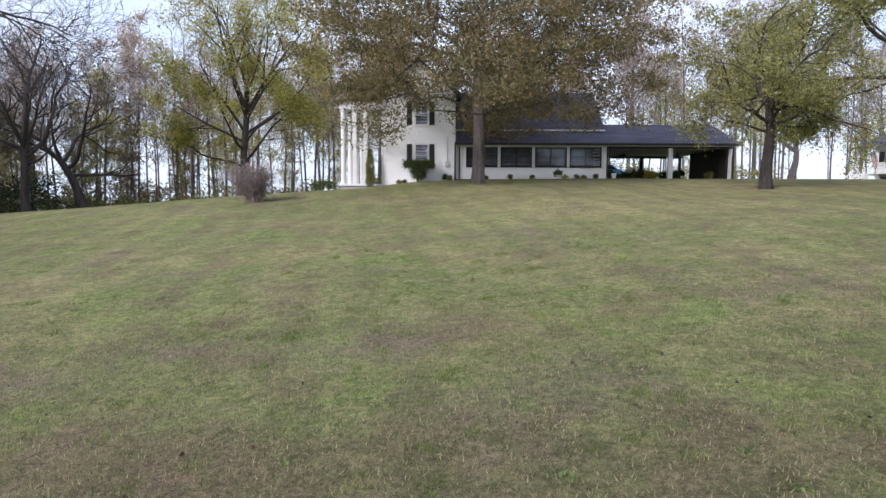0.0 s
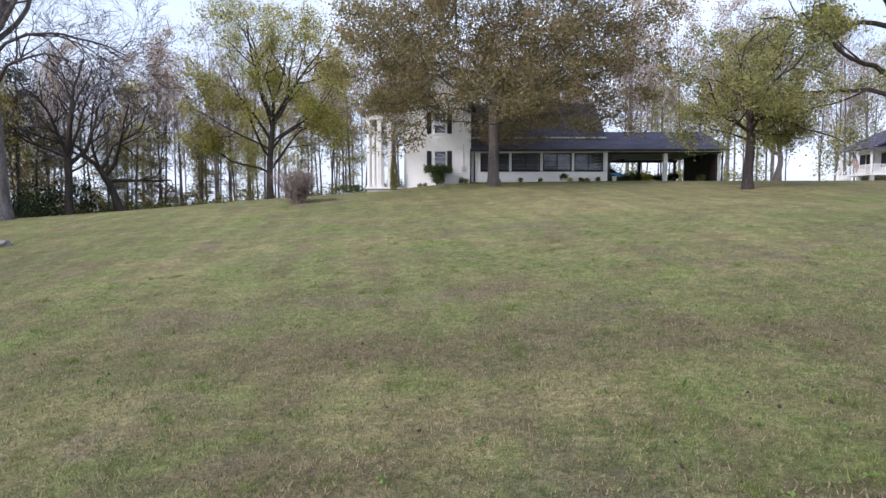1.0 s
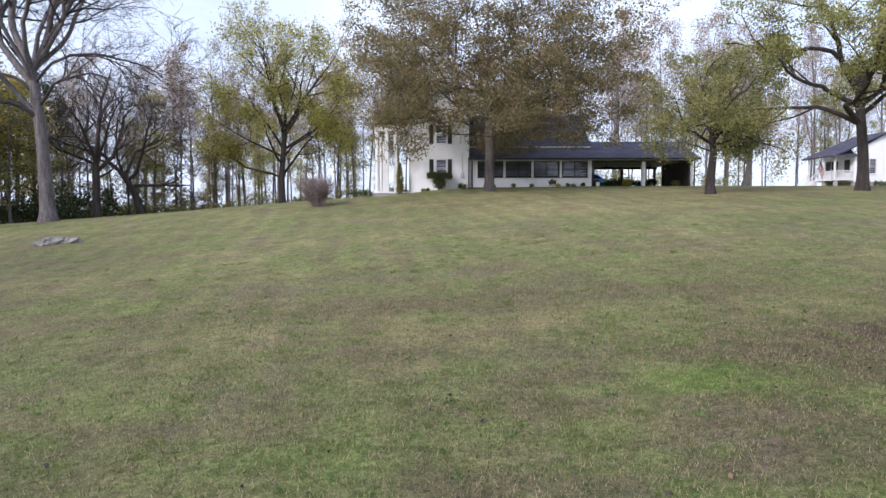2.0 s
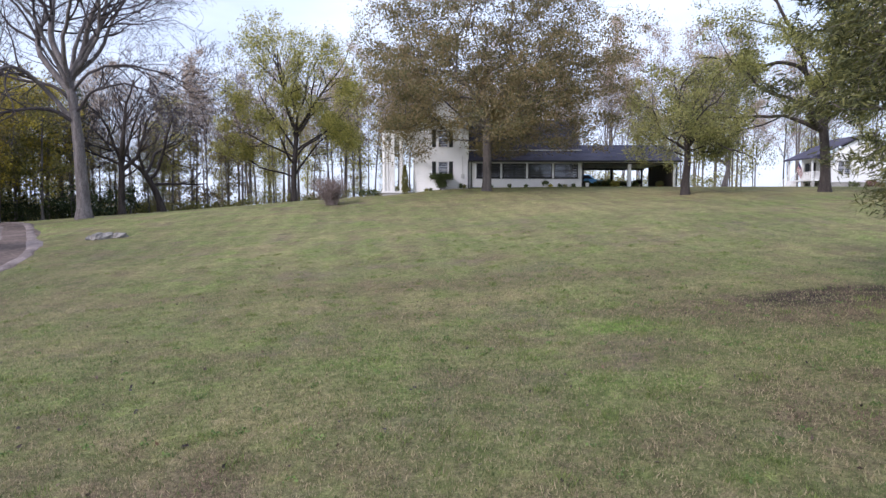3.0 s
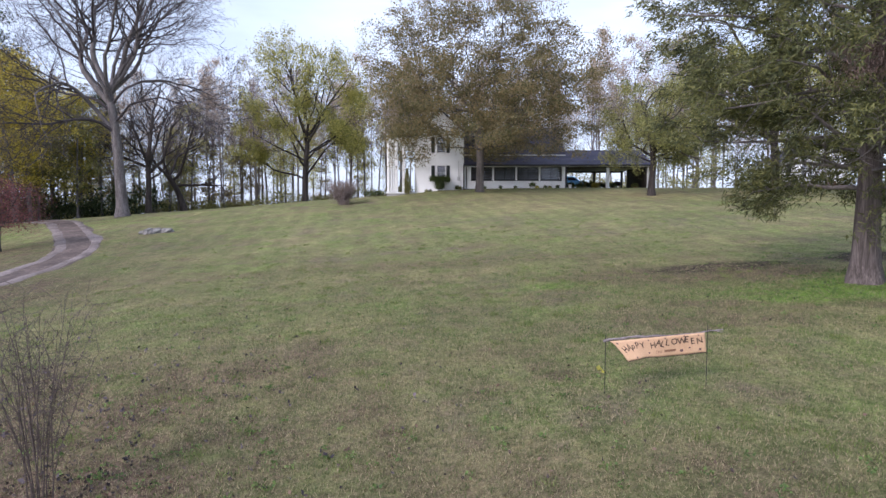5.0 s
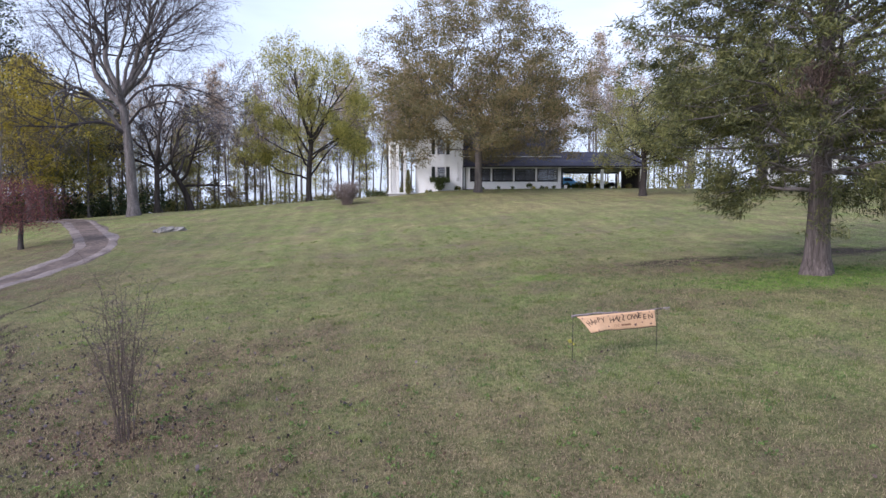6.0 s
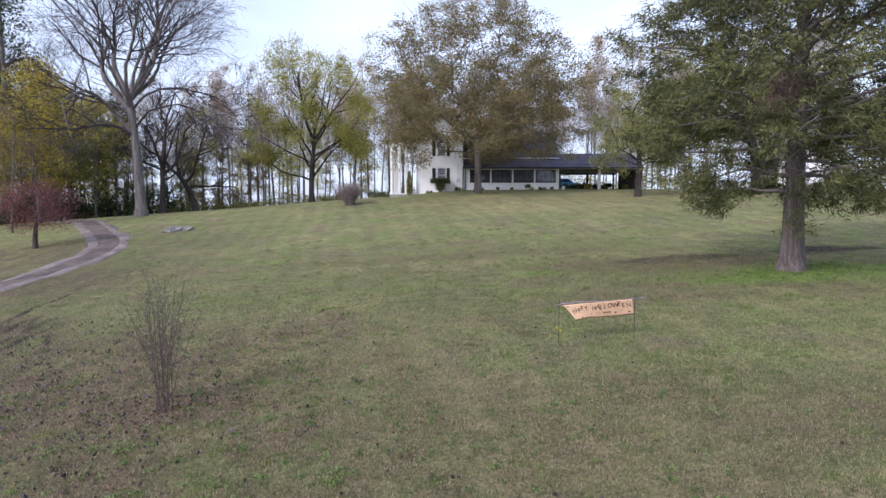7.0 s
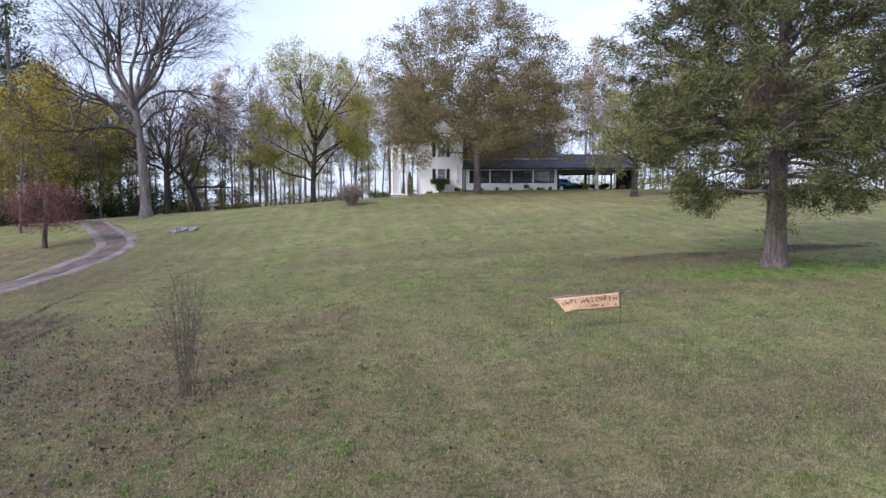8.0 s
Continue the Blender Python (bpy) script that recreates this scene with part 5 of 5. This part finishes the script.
# carport
for k, (x, y, w, h, m, lab) in enumerate(((13.2, 42.5, 0.4, 0.3, HEDGE, "leafy green plant in a pot under the carport"), (13.9, 43.2, 0.5, 0.7, LEAF_OLIVE, "light green potted plant under the carport"), (14.6, 43.0, 0.5, 0.45, HEDGE, "dark green potted plant under the carport"), (15.3, 44.2, 0.4, 0.55, HEDGE, "dark green potted plant under the carport"), (14.9, 42.2, 0.4, 0.42, FLOWER, "yellow flowering plant in a pot under the carport"), (12.3, 42.0, 0.35, 0.2, HEDGE, "low green plant in a pot under the carport"), (18.9, 41.4, 0.3, 0.3, LEAF_OLIVE, "small faded plant in a pot under the carport"), (16.3, 43.4, 0.5, 0.5, HEDGE, "dark green potted plant under the carport"), (16.9, 42.6, 0.42, 0.4, HEDGE, "dark green potted plant under the carport"), (15.0, 45.5, 0.6, 0.8, HEDGE, "tall dark green potted plant under the carport"), (16.4, 46.5, 0.55, 0.75, LEAF_OLIVE, "tall olive potted plant under the carport"), (13.0, 45.5, 0.5, 0.6, HEDGE, "dark green potted plant under the carport"))):
    potted_plant(lab, x, y, 1.66, 430 + k, 0.2, 0.28, w, h, m, size=0.12)
grill = tagged(new("grill"), "black covered barbecue grill under the carport", "grill")
grill.location = (17.7, 44.0, 1.66)
bm = bmesh.new()
tube(bm, [(0, 0, 0.45), (0, 0, 0.5), (0, 0, 0.72), (0, 0, 0.88), (0, 0, 0.95)], [0.3, 0.42, 0.46, 0.34, 0.1], 14)
part("kettle", bm, DARK_TRIM, grill)
for a in range(3):
    c, d = math.cos(a * 2.1), math.sin(a * 2.1)
    bm = bmesh.new()
    tube(bm, [(0.2 * c, 0.2 * d, 0.5), (0.36 * c, 0.36 * d, 0.0)], 0.02, 6)
    part("leg", bm, DARK_TRIM, grill)
bucket = tagged(new("bucket"), "white plastic bucket at the corner of the carport", "bucket")
bucket.location = (11.75, 40.2, hz(11.75, 40.2))
bm = bmesh.new()
tube(bm, [(0, 0, 0), (0, 0, 0.33), (0, 0, 0.36), (0, 0, 0.36), (0, 0, 0.05)], [0.14, 0.17, 0.18, 0.16, 0.13], 14)
part("tub", bm, TRIM, bucket)
bm = bmesh.new()
tube(bm, [(0.18 * math.cos(a), -0.02 * math.sin(a), 0.34 - 0.16 * math.sin(a)) for a in np.linspace(0, math.pi, 9)], 0.006, 5)
part("handle", bm, DARK_TRIM, bucket)


def parked_car(x, y, z):
    """A small blue car seen from the side."""
    blue = material("blue_car_paint", (0.12, 0.44, 0.78), (0.2, 0.54, 0.86), scale=1, rough=0.25, fine=8, bump=0.0, spec=0.5)
    car = tagged(new("car"), "bright blue small car parked behind the carport", "car")
    car.location = (x, y, z)
    bm = bmesh.new()
    prism(bm, [(-2.05, 0.3), (2.0, 0.3), (2.08, 0.6), (1.95, 0.85), (1.05, 0.98), (-1.9, 1.0), (-2.08, 0.8)], -0.85, 0.85)
    part("body", bm, blue, car, bevel=0.05)
    bm = bmesh.new()
    prism(bm, [(-1.85, 0.99), (1.05, 0.97), (0.35, 1.5), (-1.35, 1.52)], -0.74, 0.74)
    part("cabin", bm, blue, car, bevel=0.05)
    for side in (-0.745, 0.745):
        for a, b, c, d in ((-1.55, -0.55, -1.25, -0.55), (-0.47, 0.75, -0.47, 0.25)):
            bm = bmesh.new()
            prism(bm, [(a, 1.04), (b, 1.04), (d, 1.42), (c, 1.42)], side - 0.006, side + 0.006)
            part("window", bm, DARK_TRIM, car)
    for wx in (-1.3, 1.3):
        for wy in (-0.8, 0.8):
            wheel = new("wheel")
            wheel.parent = car
            bm = bmesh.new()
            tube(bm, [(wx, wy - 0.1, 0.31), (wx, wy + 0.1, 0.31)], 0.31, 16)
            part("tyre", bm, DARK_TRIM, wheel)
            bm = bmesh.new()
            tube(bm, [(wx, wy - 0.11, 0.31), (wx, wy + 0.11, 0.31)], 0.19, 12)
            part("rim", bm, CEIL, wheel)
    for wx, m in ((2.0, TRIM), (-2.03, POT)):
        for wy in (-0.6, 0.6):
            box_part("lamp", (wx - 0.06, wx + 0.06, wy - 0.14, wy + 0.14, 0.66, 0.8), m, car)


parked_car(14.2, 51.6, hz(14.2, 51.6))

# clipped shrub before the gable window
rng = np.random.default_rng(501)
topiary = tagged(new("clipped_shrub"), "dark green shrub clipped flat on top before the window", "shrub")
topiary.location = (-1.75, 39.5, hz(-1.75, 39.5))
bm = bmesh.new()
for a, b in ((0.12, 0.0), (-0.1, 0.08), (0.0, -0.1)):
    tube(bm, [(a, b, -0.05), (a * 1.8, b * 1.8, 0.5), (a * 4, b * 4, 1.1)], [0.05, 0.04, 0.025], 6)
part("trunk", bm, BARK_DARK, topiary)
pts = np.concatenate([rng.uniform((-1.02, -0.6, 0.98), (1.0, 0.6, 1.42), (420, 3)), filled(rng, 260, 0.55, 0.45, 0.05, 1.2, 0.5)])
v, f = leaf_cloud(rng, pts, 14, 0.06, 0.08)
raw("foliage", v, f, HEDGE, topiary)
# narrow evergreen at the porch corner
conifer = tagged(new("arborvitae"), "narrow upright evergreen at the corner of the porch", "shrub")
conifer.location = (-5.1, 39.6, hz(-5.1, 39.6))
bm = bmesh.new()
tube(bm, [(0, 0, -0.05), (0, 0, 2.2)], [0.05, 0.015], 6)
part("trunk", bm, BARK_DARK, conifer)
u = rng.uniform(0, 1, 420)
a = rng.uniform(0, 6.28, 420)
rad = 0.27 * np.minimum(1, 2.4 * (1 - u)) * (0.6 + 0.4 * rng.uniform(0, 1, 420))
v, f = leaf_cloud(rng, np.stack([rad * np.cos(a), rad * np.sin(a), 0.08 + 2.5 * u], -1), 14, 0.05, 0.09, 0.4, -0.6)
raw("foliage", v, f, LEAF_OLIVE, conifer)
clump("low round green shrub beside the porch", -8.3, 41.2, 505, 0.75, 0.75, HEDGE, 0.1, "round_shrub")
clump("low green shrub behind the porch corner", -9.6, 44.0, 506, 0.8, 0.8, HEDGE, 0.1, "round_shrub")

# rocking chair on the porch
chair = tagged(new("rocking_chair"), "dark wooden rocking chair on the porch", "chair")
chair.matrix_basis = pose(-4.95, 41.2, 1.36, 0, 0, 60)
box_part("seat", (-0.26, 0.26, -0.25, 0.25, 0.4, 0.44), WICKER, chair, bevel=0.01)
for x in (-0.26, 0.26):
    bm = bmesh.new()
    tube(bm, [(x, -0.45, 0.1), (x, -0.2, 0.03), (x, 0.1, 0.02), (x, 0.5, 0.1)], 0.025, 6)
    part("rocker", bm, WICKER, chair)
    for y0, z1 in ((-0.22, 0.64), (0.24, 1.15)):
        bm = bmesh.new()
        tube(bm, [(x, y0, 0.03), (x, y0 + (0.12 if z1 > 1 else 0), z1)], 0.022, 6)
        part("leg", bm, WICKER, chair)
    box_part("armrest", (x - 0.04, x + 0.04, -0.28, 0.3, 0.62, 0.65), WICKER, chair)
for k in range(6):
    x = -0.2 + k * 0.08
    bm = bmesh.new()
    tube(bm, [(x, 0.26, 0.44), (x, 0.36, 1.1)], 0.013, 5)
    part("spindle", bm, WICKER, chair)
box_part("top_rail", (-0.28, 0.28, 0.34, 0.38, 1.06, 1.16), WICKER, chair)


# ---- field stones ----
def stone(x, y, r, seed, flat=0.55):
    rng = np.random.default_rng(seed)
    bm = bmesh.new()
    bmesh.ops.create_icosphere(bm, subdivisions=3, radius=1)
    ph = rng.uniform(0, 6, 4)
    for q in bm.verts:
        c = q.co
        k = 1 + 0.16 * math.sin(3 * c.x + ph[0]) * math.sin(3 * c.y + ph[1]) + 0.1 * math.sin(6 * c.z + 5 * c.x + ph[2]) + 0.05 * math.sin(11 * c.y + 9 * c.x + ph[3])
        q.co = Vector((c.x * r * k * 1.25, c.y * r * k, max(c.z, -0.35) * r * k * flat))
    ob = part("stone", bm, ROCK, None)
    ob.matrix_basis = pose(x, y, hz(x, y) + 0.05, 0, 0, rng.uniform(0, 360))
    tagged(ob, "grey weathered field stone lying on the lawn", "stone", "stones on the lawn")


for x, y, r, seed in ((-22.5, 20.4, 0.42, 1), (-22.0, 20.5, 0.4, 2), (-22.2, 20.1, 0.24, 3), (-21.3, 20.6, 0.34, 4), (-23.0, 20.3, 0.22, 5)):
    stone(x, y, r, seed, 0.75)


# ---- cottage steps and flag ----
box_part("door", (CX - 0.05, CX - 0.004, 55.9, 56.9, 3.02, 5.1), BROWN_WALL, cottage, "dark front door of the porch")
for y in (53.9, 57.1):
    box_part("porch_window", (CX - 0.04, CX - 0.004, y, y + 0.85, 3.7, 5.1), DARK_TRIM, cottage, "dark porch window")
for k in range(5):
    box_part("step", (39.2 + 0.27 * k, 39.5 + 0.27 * k, 56.3, 57.7, 1.45, 1.75 + 0.27 * k), TRIM, cottage)
for y in (56.32, 57.68):
    bm = bmesh.new()
    tube(bm, [(39.2, y, 2.55), (40.6, y, 3.9)], 0.045, 4)
    part("stair_rail", bm, TRIM, cottage)
    for k in range(6):
        x = 39.25 + 0.25 * k
        box_part("baluster", (x - 0.025, x + 0.025, y - 0.025, y + 0.025, 1.7 + 0.24 * k, 2.58 + 0.24 * k), TRIM, cottage)
clump("round green shrub against the white house wall", 45.0, 52.6, 511, 0.8, 0.9, HEDGE, 0.12, "round_shrub")
clump("large light green shrub against the white house wall", 48.6, 52.4, 512, 1.3, 2.2, LEAF_OLIVE, 0.16, "round_shrub")
CHAIR_WOOD = material("red_brown_wood", (0.06, 0.03, 0.026), (0.15, 0.075, 0.06), scale=4, fine=20, bump=0.2)


def slat_chair(x, y, turn):
    """A low slatted garden chair with wide arms."""
    ch = tagged(new("garden_chair"), "low red-brown slatted garden chair on the grass", "chair", "garden chairs by the house")
    ch.matrix_basis = pose(x, y, hz(x, y), 0, 0, turn)
    for k in range(5):
        a = -0.26 + 0.13 * k
        bm = bmesh.new()
        prism(bm, [(0.16, 0.24), (0.2, 0.22), (0.52, 1.0 - 0.06 * abs(k - 2)), (0.48, 1.01 - 0.06 * abs(k - 2))], a - 0.055, a + 0.055, "x")
        part("back_slat", bm, CHAIR_WOOD, ch)
        box_part("seat_slat", (-0.3, 0.3, -0.36 + 0.12 * k, -0.26 + 0.12 * k, 0.34 - 0.025 * k, 0.365 - 0.025 * k), CHAIR_WOOD, ch)
    for a in (-0.34, 0.34):
        box_part("armrest", (a - 0.07, a + 0.07, -0.42, 0.32, 0.55, 0.58), CHAIR_WOOD, ch, bevel=0.008)
        box_part("front_leg", (a - 0.025, a + 0.025, -0.38, -0.29, 0, 0.55), CHAIR_WOOD, ch)
        bm = bmesh.new()
        prism(bm, [(-0.38, 0.36), (-0.38, 0.26), (0.6, 0.0), (0.68, 0.0)], a - 0.02, a + 0.02, "x")
        part("side_rail", bm, CHAIR_WOOD, ch)


slat_chair(46.3, 51.9, -25)
slat_chair(47.3, 51.9, 20)
for x in (13.4, 17.4):
    fan = tagged(new("ceiling_fan"), "dark ceiling fan hanging under the carport ceiling", "fan", "fans under the carport")
    fan.location = (x, 43.6, 3.62)
    bm = bmesh.new()
    tube(bm, [(0, 0, 0.38), (0, 0, 0.12), (0, 0, 0.1), (0, 0, -0.02), (0, 0, -0.1)], [0.02, 0.02, 0.13, 0.13, 0.06], 12)
    part("motor", bm, DARK_TRIM, fan)
    for k in range(4):
        bl = box_part("blade", (0.12, 0.68, -0.065, 0.065, 0.03, 0.042), BROWN_WALL, fan)
        bl.matrix_basis = pose(0, 0, 0, 8, 0, 90 * k + 20)
flag = tagged(new("flag"), "striped red and white flag with blue canton on a porch pole", "flag")
flag.location = (40.5, 55.2, 4.3)
bm = bmesh.new()
tube(bm, [(0.05, 0, 0), (-0.75, -0.5, 1.0)], 0.02, 6)
part("pole", bm, TRIM, flag)
RED = material("flag_red", (0.35, 0.06, 0.06), (0.45, 0.1, 0.09), scale=3, fine=20, bump=0.0)
BLUE = material("flag_blue", (0.05, 0.07, 0.2), (0.08, 0.1, 0.28), scale=3, fine=20, bump=0.0)


def flag_place(u, v):
    return (-0.72 + 0.1 * math.sin(6 * v) + 0.75 * u, -0.45 + 0.4 * u + 0.06 * math.sin(8 * v), 0.95 - u * 0.95 - 1.25 * v)


for k in range(13):
    u0, u1 = k / 13, (k + 1) / 13
    vs = [flag_place(u, v / 8) for v in range(9) for u in (u0, u1)]
    raw("stripe", vs, [(2 * i, 2 * i + 1, 2 * i + 3, 2 * i + 2) for i in range(8)], RED if k % 2 == 0 else TRIM, flag)
vs = [tuple(np.array(flag_place(u, v / 8 * 0.42)) - (0.0, 0.012, 0)) for v in range(9) for u in (0.0, 7 / 13)]
raw("canton", vs, [(2 * i, 2 * i + 1, 2 * i + 3, 2 * i + 2) for i in range(8)], BLUE, flag)


# ---- lettering on the banner ----
def glyph(ch):
    cu = bpy.data.curves.new("glyph", "FONT")
    cu.body, cu.size, cu.extrude, cu.resolution_u, cu.offset = ch, 1.0, 0.0, 3, 0.009
    ob = new("glyph", cu)
    bpy.context.view_layer.update()
    me = bpy.data.meshes.new_from_object(ob)
    bpy.data.objects.remove(ob)
    return me


LETTERS = [("H", 0.085, 0.43, 24), ("A", 0.15, 0.35, 8), ("P", 0.205, 0.43, -8), ("P", 0.265, 0.3, 4), ("Y", 0.325, 0.34, 12), ("H", 0.445, 0.38, 8), ("A", 0.51, 0.29, -8), ("L", 0.56, 0.37, -20),
           ("L", 0.612, 0.31, -10), ("O", 0.67, 0.29, 0), ("W", 0.738, 0.3, 6), ("E", 0.812, 0.24, -6), ("E", 0.872, 0.34, 4), ("N", 0.935, 0.36, 8)]
SMALL = [("T", 0.485, 0.74, 0), ("H", 0.51, 0.735, 0), ("E", 0.534, 0.73, 0)]
for ch, u, v, tilt in LETTERS + SMALL:
    me = glyph(ch)
    me.materials.append(PAINT if (ch, u, v, tilt) in LETTERS else POT)
    w, h = (0.15, 0.168) if (ch, u, v, tilt) in LETTERS else (0.05, 0.075)
    for q in me.vertices:
        x, y = (q.co.x - 0.35) * w, (q.co.y - 0.35) * h
        ct, st = math.cos(radians(tilt)), math.sin(radians(tilt))
        x, y = x * ct - y * st, x * st + y * ct
        p = cloth(u + x / 1.72, v - y / 0.39)
        q.co = p + Vector((0, -0.007, 0))
    ob = new("letter", me)
    ob.parent = sheet_ob


def patch(name, u, v, du, dv, mat, sides=0, lift=0.006):
    """A flat mark on the cloth."""
    if sides:
        pts = [cloth(u + du * math.cos(a), v + dv * math.sin(a)) for a in (2 * math.pi * k / sides for k in range(sides))]
    else:
        pts = [cloth(u + a * du, v + b * dv) for a, b in ((-1, -1), (1, -1), (1, 1), (-1, 1))]
    return raw(name, [p + Vector((0, -lift, 0)) for p in pts], [tuple(range(len(pts)))], mat, sheet_ob)


patch("bar", 0.63, 0.71, 0.062, 0.05, POT)
PURPLE = material("dark_felt", (0.07, 0.04, 0.045), (0.2, 0.12, 0.11), scale=10, fine=40, bump=0.1)
for u, v, r in ((0.045, 0.12, 0.011), (0.2, 0.9, 0.013), (0.4, 0.76, 0.012), (0.75, 0.76, 0.018), (0.94, 0.8, 0.015), (0.83, 0.66, 0.01), (0.4, 0.12, 0.009), (0.58, 0.1, 0.01), (0.78, 0.08, 0.009), (0.93, 0.1, 0.009)):
    patch("dot", u, v, r, r * 4, PURPLE, 8)
vs = [cloth(i / 40, v) + Vector((0, -0.006, 0)) for i in range(41) for v in (0.965, 1.0)]
raw("hem", vs, [(2 * i, 2 * i + 1, 2 * i + 3, 2 * i + 2) for i in range(40)], PAINT, sheet_ob)
v, f = leaf_cloud(np.random.default_rng(601), np.array([(0.0, 0.0, 0.03)]), 5, 0.03, 0.11, 0.8)
maple_leaf = tagged(raw("fallen_leaf", v, f, FLOWER), "bright yellow leaf lying in the grass by the banner", "leaf")
maple_leaf.location = (1.19, -12.33, hz(1.19, -12.33))


# ---- grass and fallen leaves ----
def blades(rng, x, y, h):
    n = len(x)
    z = height(x, y)
    a = rng.uniform(0, 6.28, n)
    w = rng.uniform(0.004, 0.01, n)
    hh = h * rng.uniform(0.4, 1.25, n)
    lx, ly = rng.normal(0, 0.5, n) * hh, rng.normal(0, 0.5, n) * hh
    v = np.stack([np.stack([x - w * np.cos(a), y - w * np.sin(a), z - 0.01], -1), np.stack([x + w * np.cos(a), y + w * np.sin(a), z - 0.01], -1), np.stack([x + lx, y + ly, z + hh], -1)], 1).reshape(-1, 3)
    return v, np.arange(3 * n).reshape(-1, 3)


rng = np.random.default_rng(700)
GRASS = leaf_material("grass_blades", (0.085, 0.112, 0.04), (0.42, 0.34, 0.21), third=(0.205, 0.225, 0.09), translucent=0.4, scale=1.3, island=0.6)
n = 420000
y = -25 + 36 * rng.beta(1.15, 1.6, n)
v, f = blades(rng, -1.5 + rng.normal(0, 1, n) * (7.0 + 0.12 * (y + 25)), y, 0.055)
tagged(raw("grass", v, f, GRASS), "short mown grass blades, green and straw", "grass", kind="stuff")
# taller green tufts
cx, cy = rng.normal(0, 9, 700), rng.uniform(-25, 16, 700)
k = rng.integers(0, 700, 42000)
v, f = blades(rng, cx[k] + rng.normal(0, 0.1, 42000), cy[k] + rng.normal(0, 0.1, 42000), 0.075)
TUFT = leaf_material("tuft_blades", (0.11, 0.15, 0.04), (0.24, 0.29, 0.09), translucent=0.4)
tagged(raw("grass_tufts", v, f, TUFT), "taller green tufts in the lawn", "grass", kind="stuff")
# fallen leaves
LITTER = leaf_material("fallen_leaves", (0.022, 0.017, 0.018), (0.2, 0.125, 0.085), third=(0.07, 0.05, 0.042), translucent=0.05)
x = np.concatenate([rng.normal(-10.5, 4.5, 2200), rng.normal(0, 9, 800), rng.normal(-15, 4, 1000), rng.normal(-6.7, 0.95, 240)])
y = np.concatenate([rng.normal(-18, 3.2, 2200), rng.uniform(-25, 6, 800), rng.normal(-15, 4, 1000), rng.normal(-15.6, 0.6, 240)])
v, f = leaf_cloud(rng, np.stack([x, y, height(x, y) + 0.035], -1), 1, 0.008, 0.066, 0.75)
tagged(raw("fallen_leaves", v, f, LITTER), "dry brown leaves scattered over the lawn", "leaves", kind="stuff")
x, y = rng.normal(-12.0, 3.6, 1100), rng.normal(-15.5, 3.4, 1100)
v, f = leaf_cloud(rng, np.stack([x, y, height(x, y) + 0.03], -1), 3, 0.018, 0.075, 0.7, flat=0.4)
LITTER_BIG = leaf_material("large_fallen_leaves", (0.028, 0.022, 0.027), (0.17, 0.13, 0.14), third=(0.075, 0.06, 0.066), translucent=0.05)
tagged(raw("fallen_leaves", v, f, LITTER_BIG), "large curled grey-purple leaves on the lawn", "leaves", kind="stuff")
# low broad-leaved weeds
cx = np.concatenate([rng.normal(-7, 4.5, 480), rng.normal(1, 8, 360), rng.normal(10.5, 2.5, 200)])
cy = np.concatenate([rng.normal(-19, 3.0, 480), rng.uniform(-25, 4, 360), rng.normal(-6, 1.2, 200)])
v, f = leaf_cloud(rng, np.stack([cx, cy, height(cx, cy) + 0.03], -1), 16, 0.05, 0.045, 0.8, -0.4, 0.25)
WEED = leaf_material("weed_leaves", (0.07, 0.12, 0.035), (0.19, 0.27, 0.08), translucent=0.3)
tagged(raw("weeds", v, f, WEED), "low bright green weeds in the lawn", "weeds", kind="stuff")
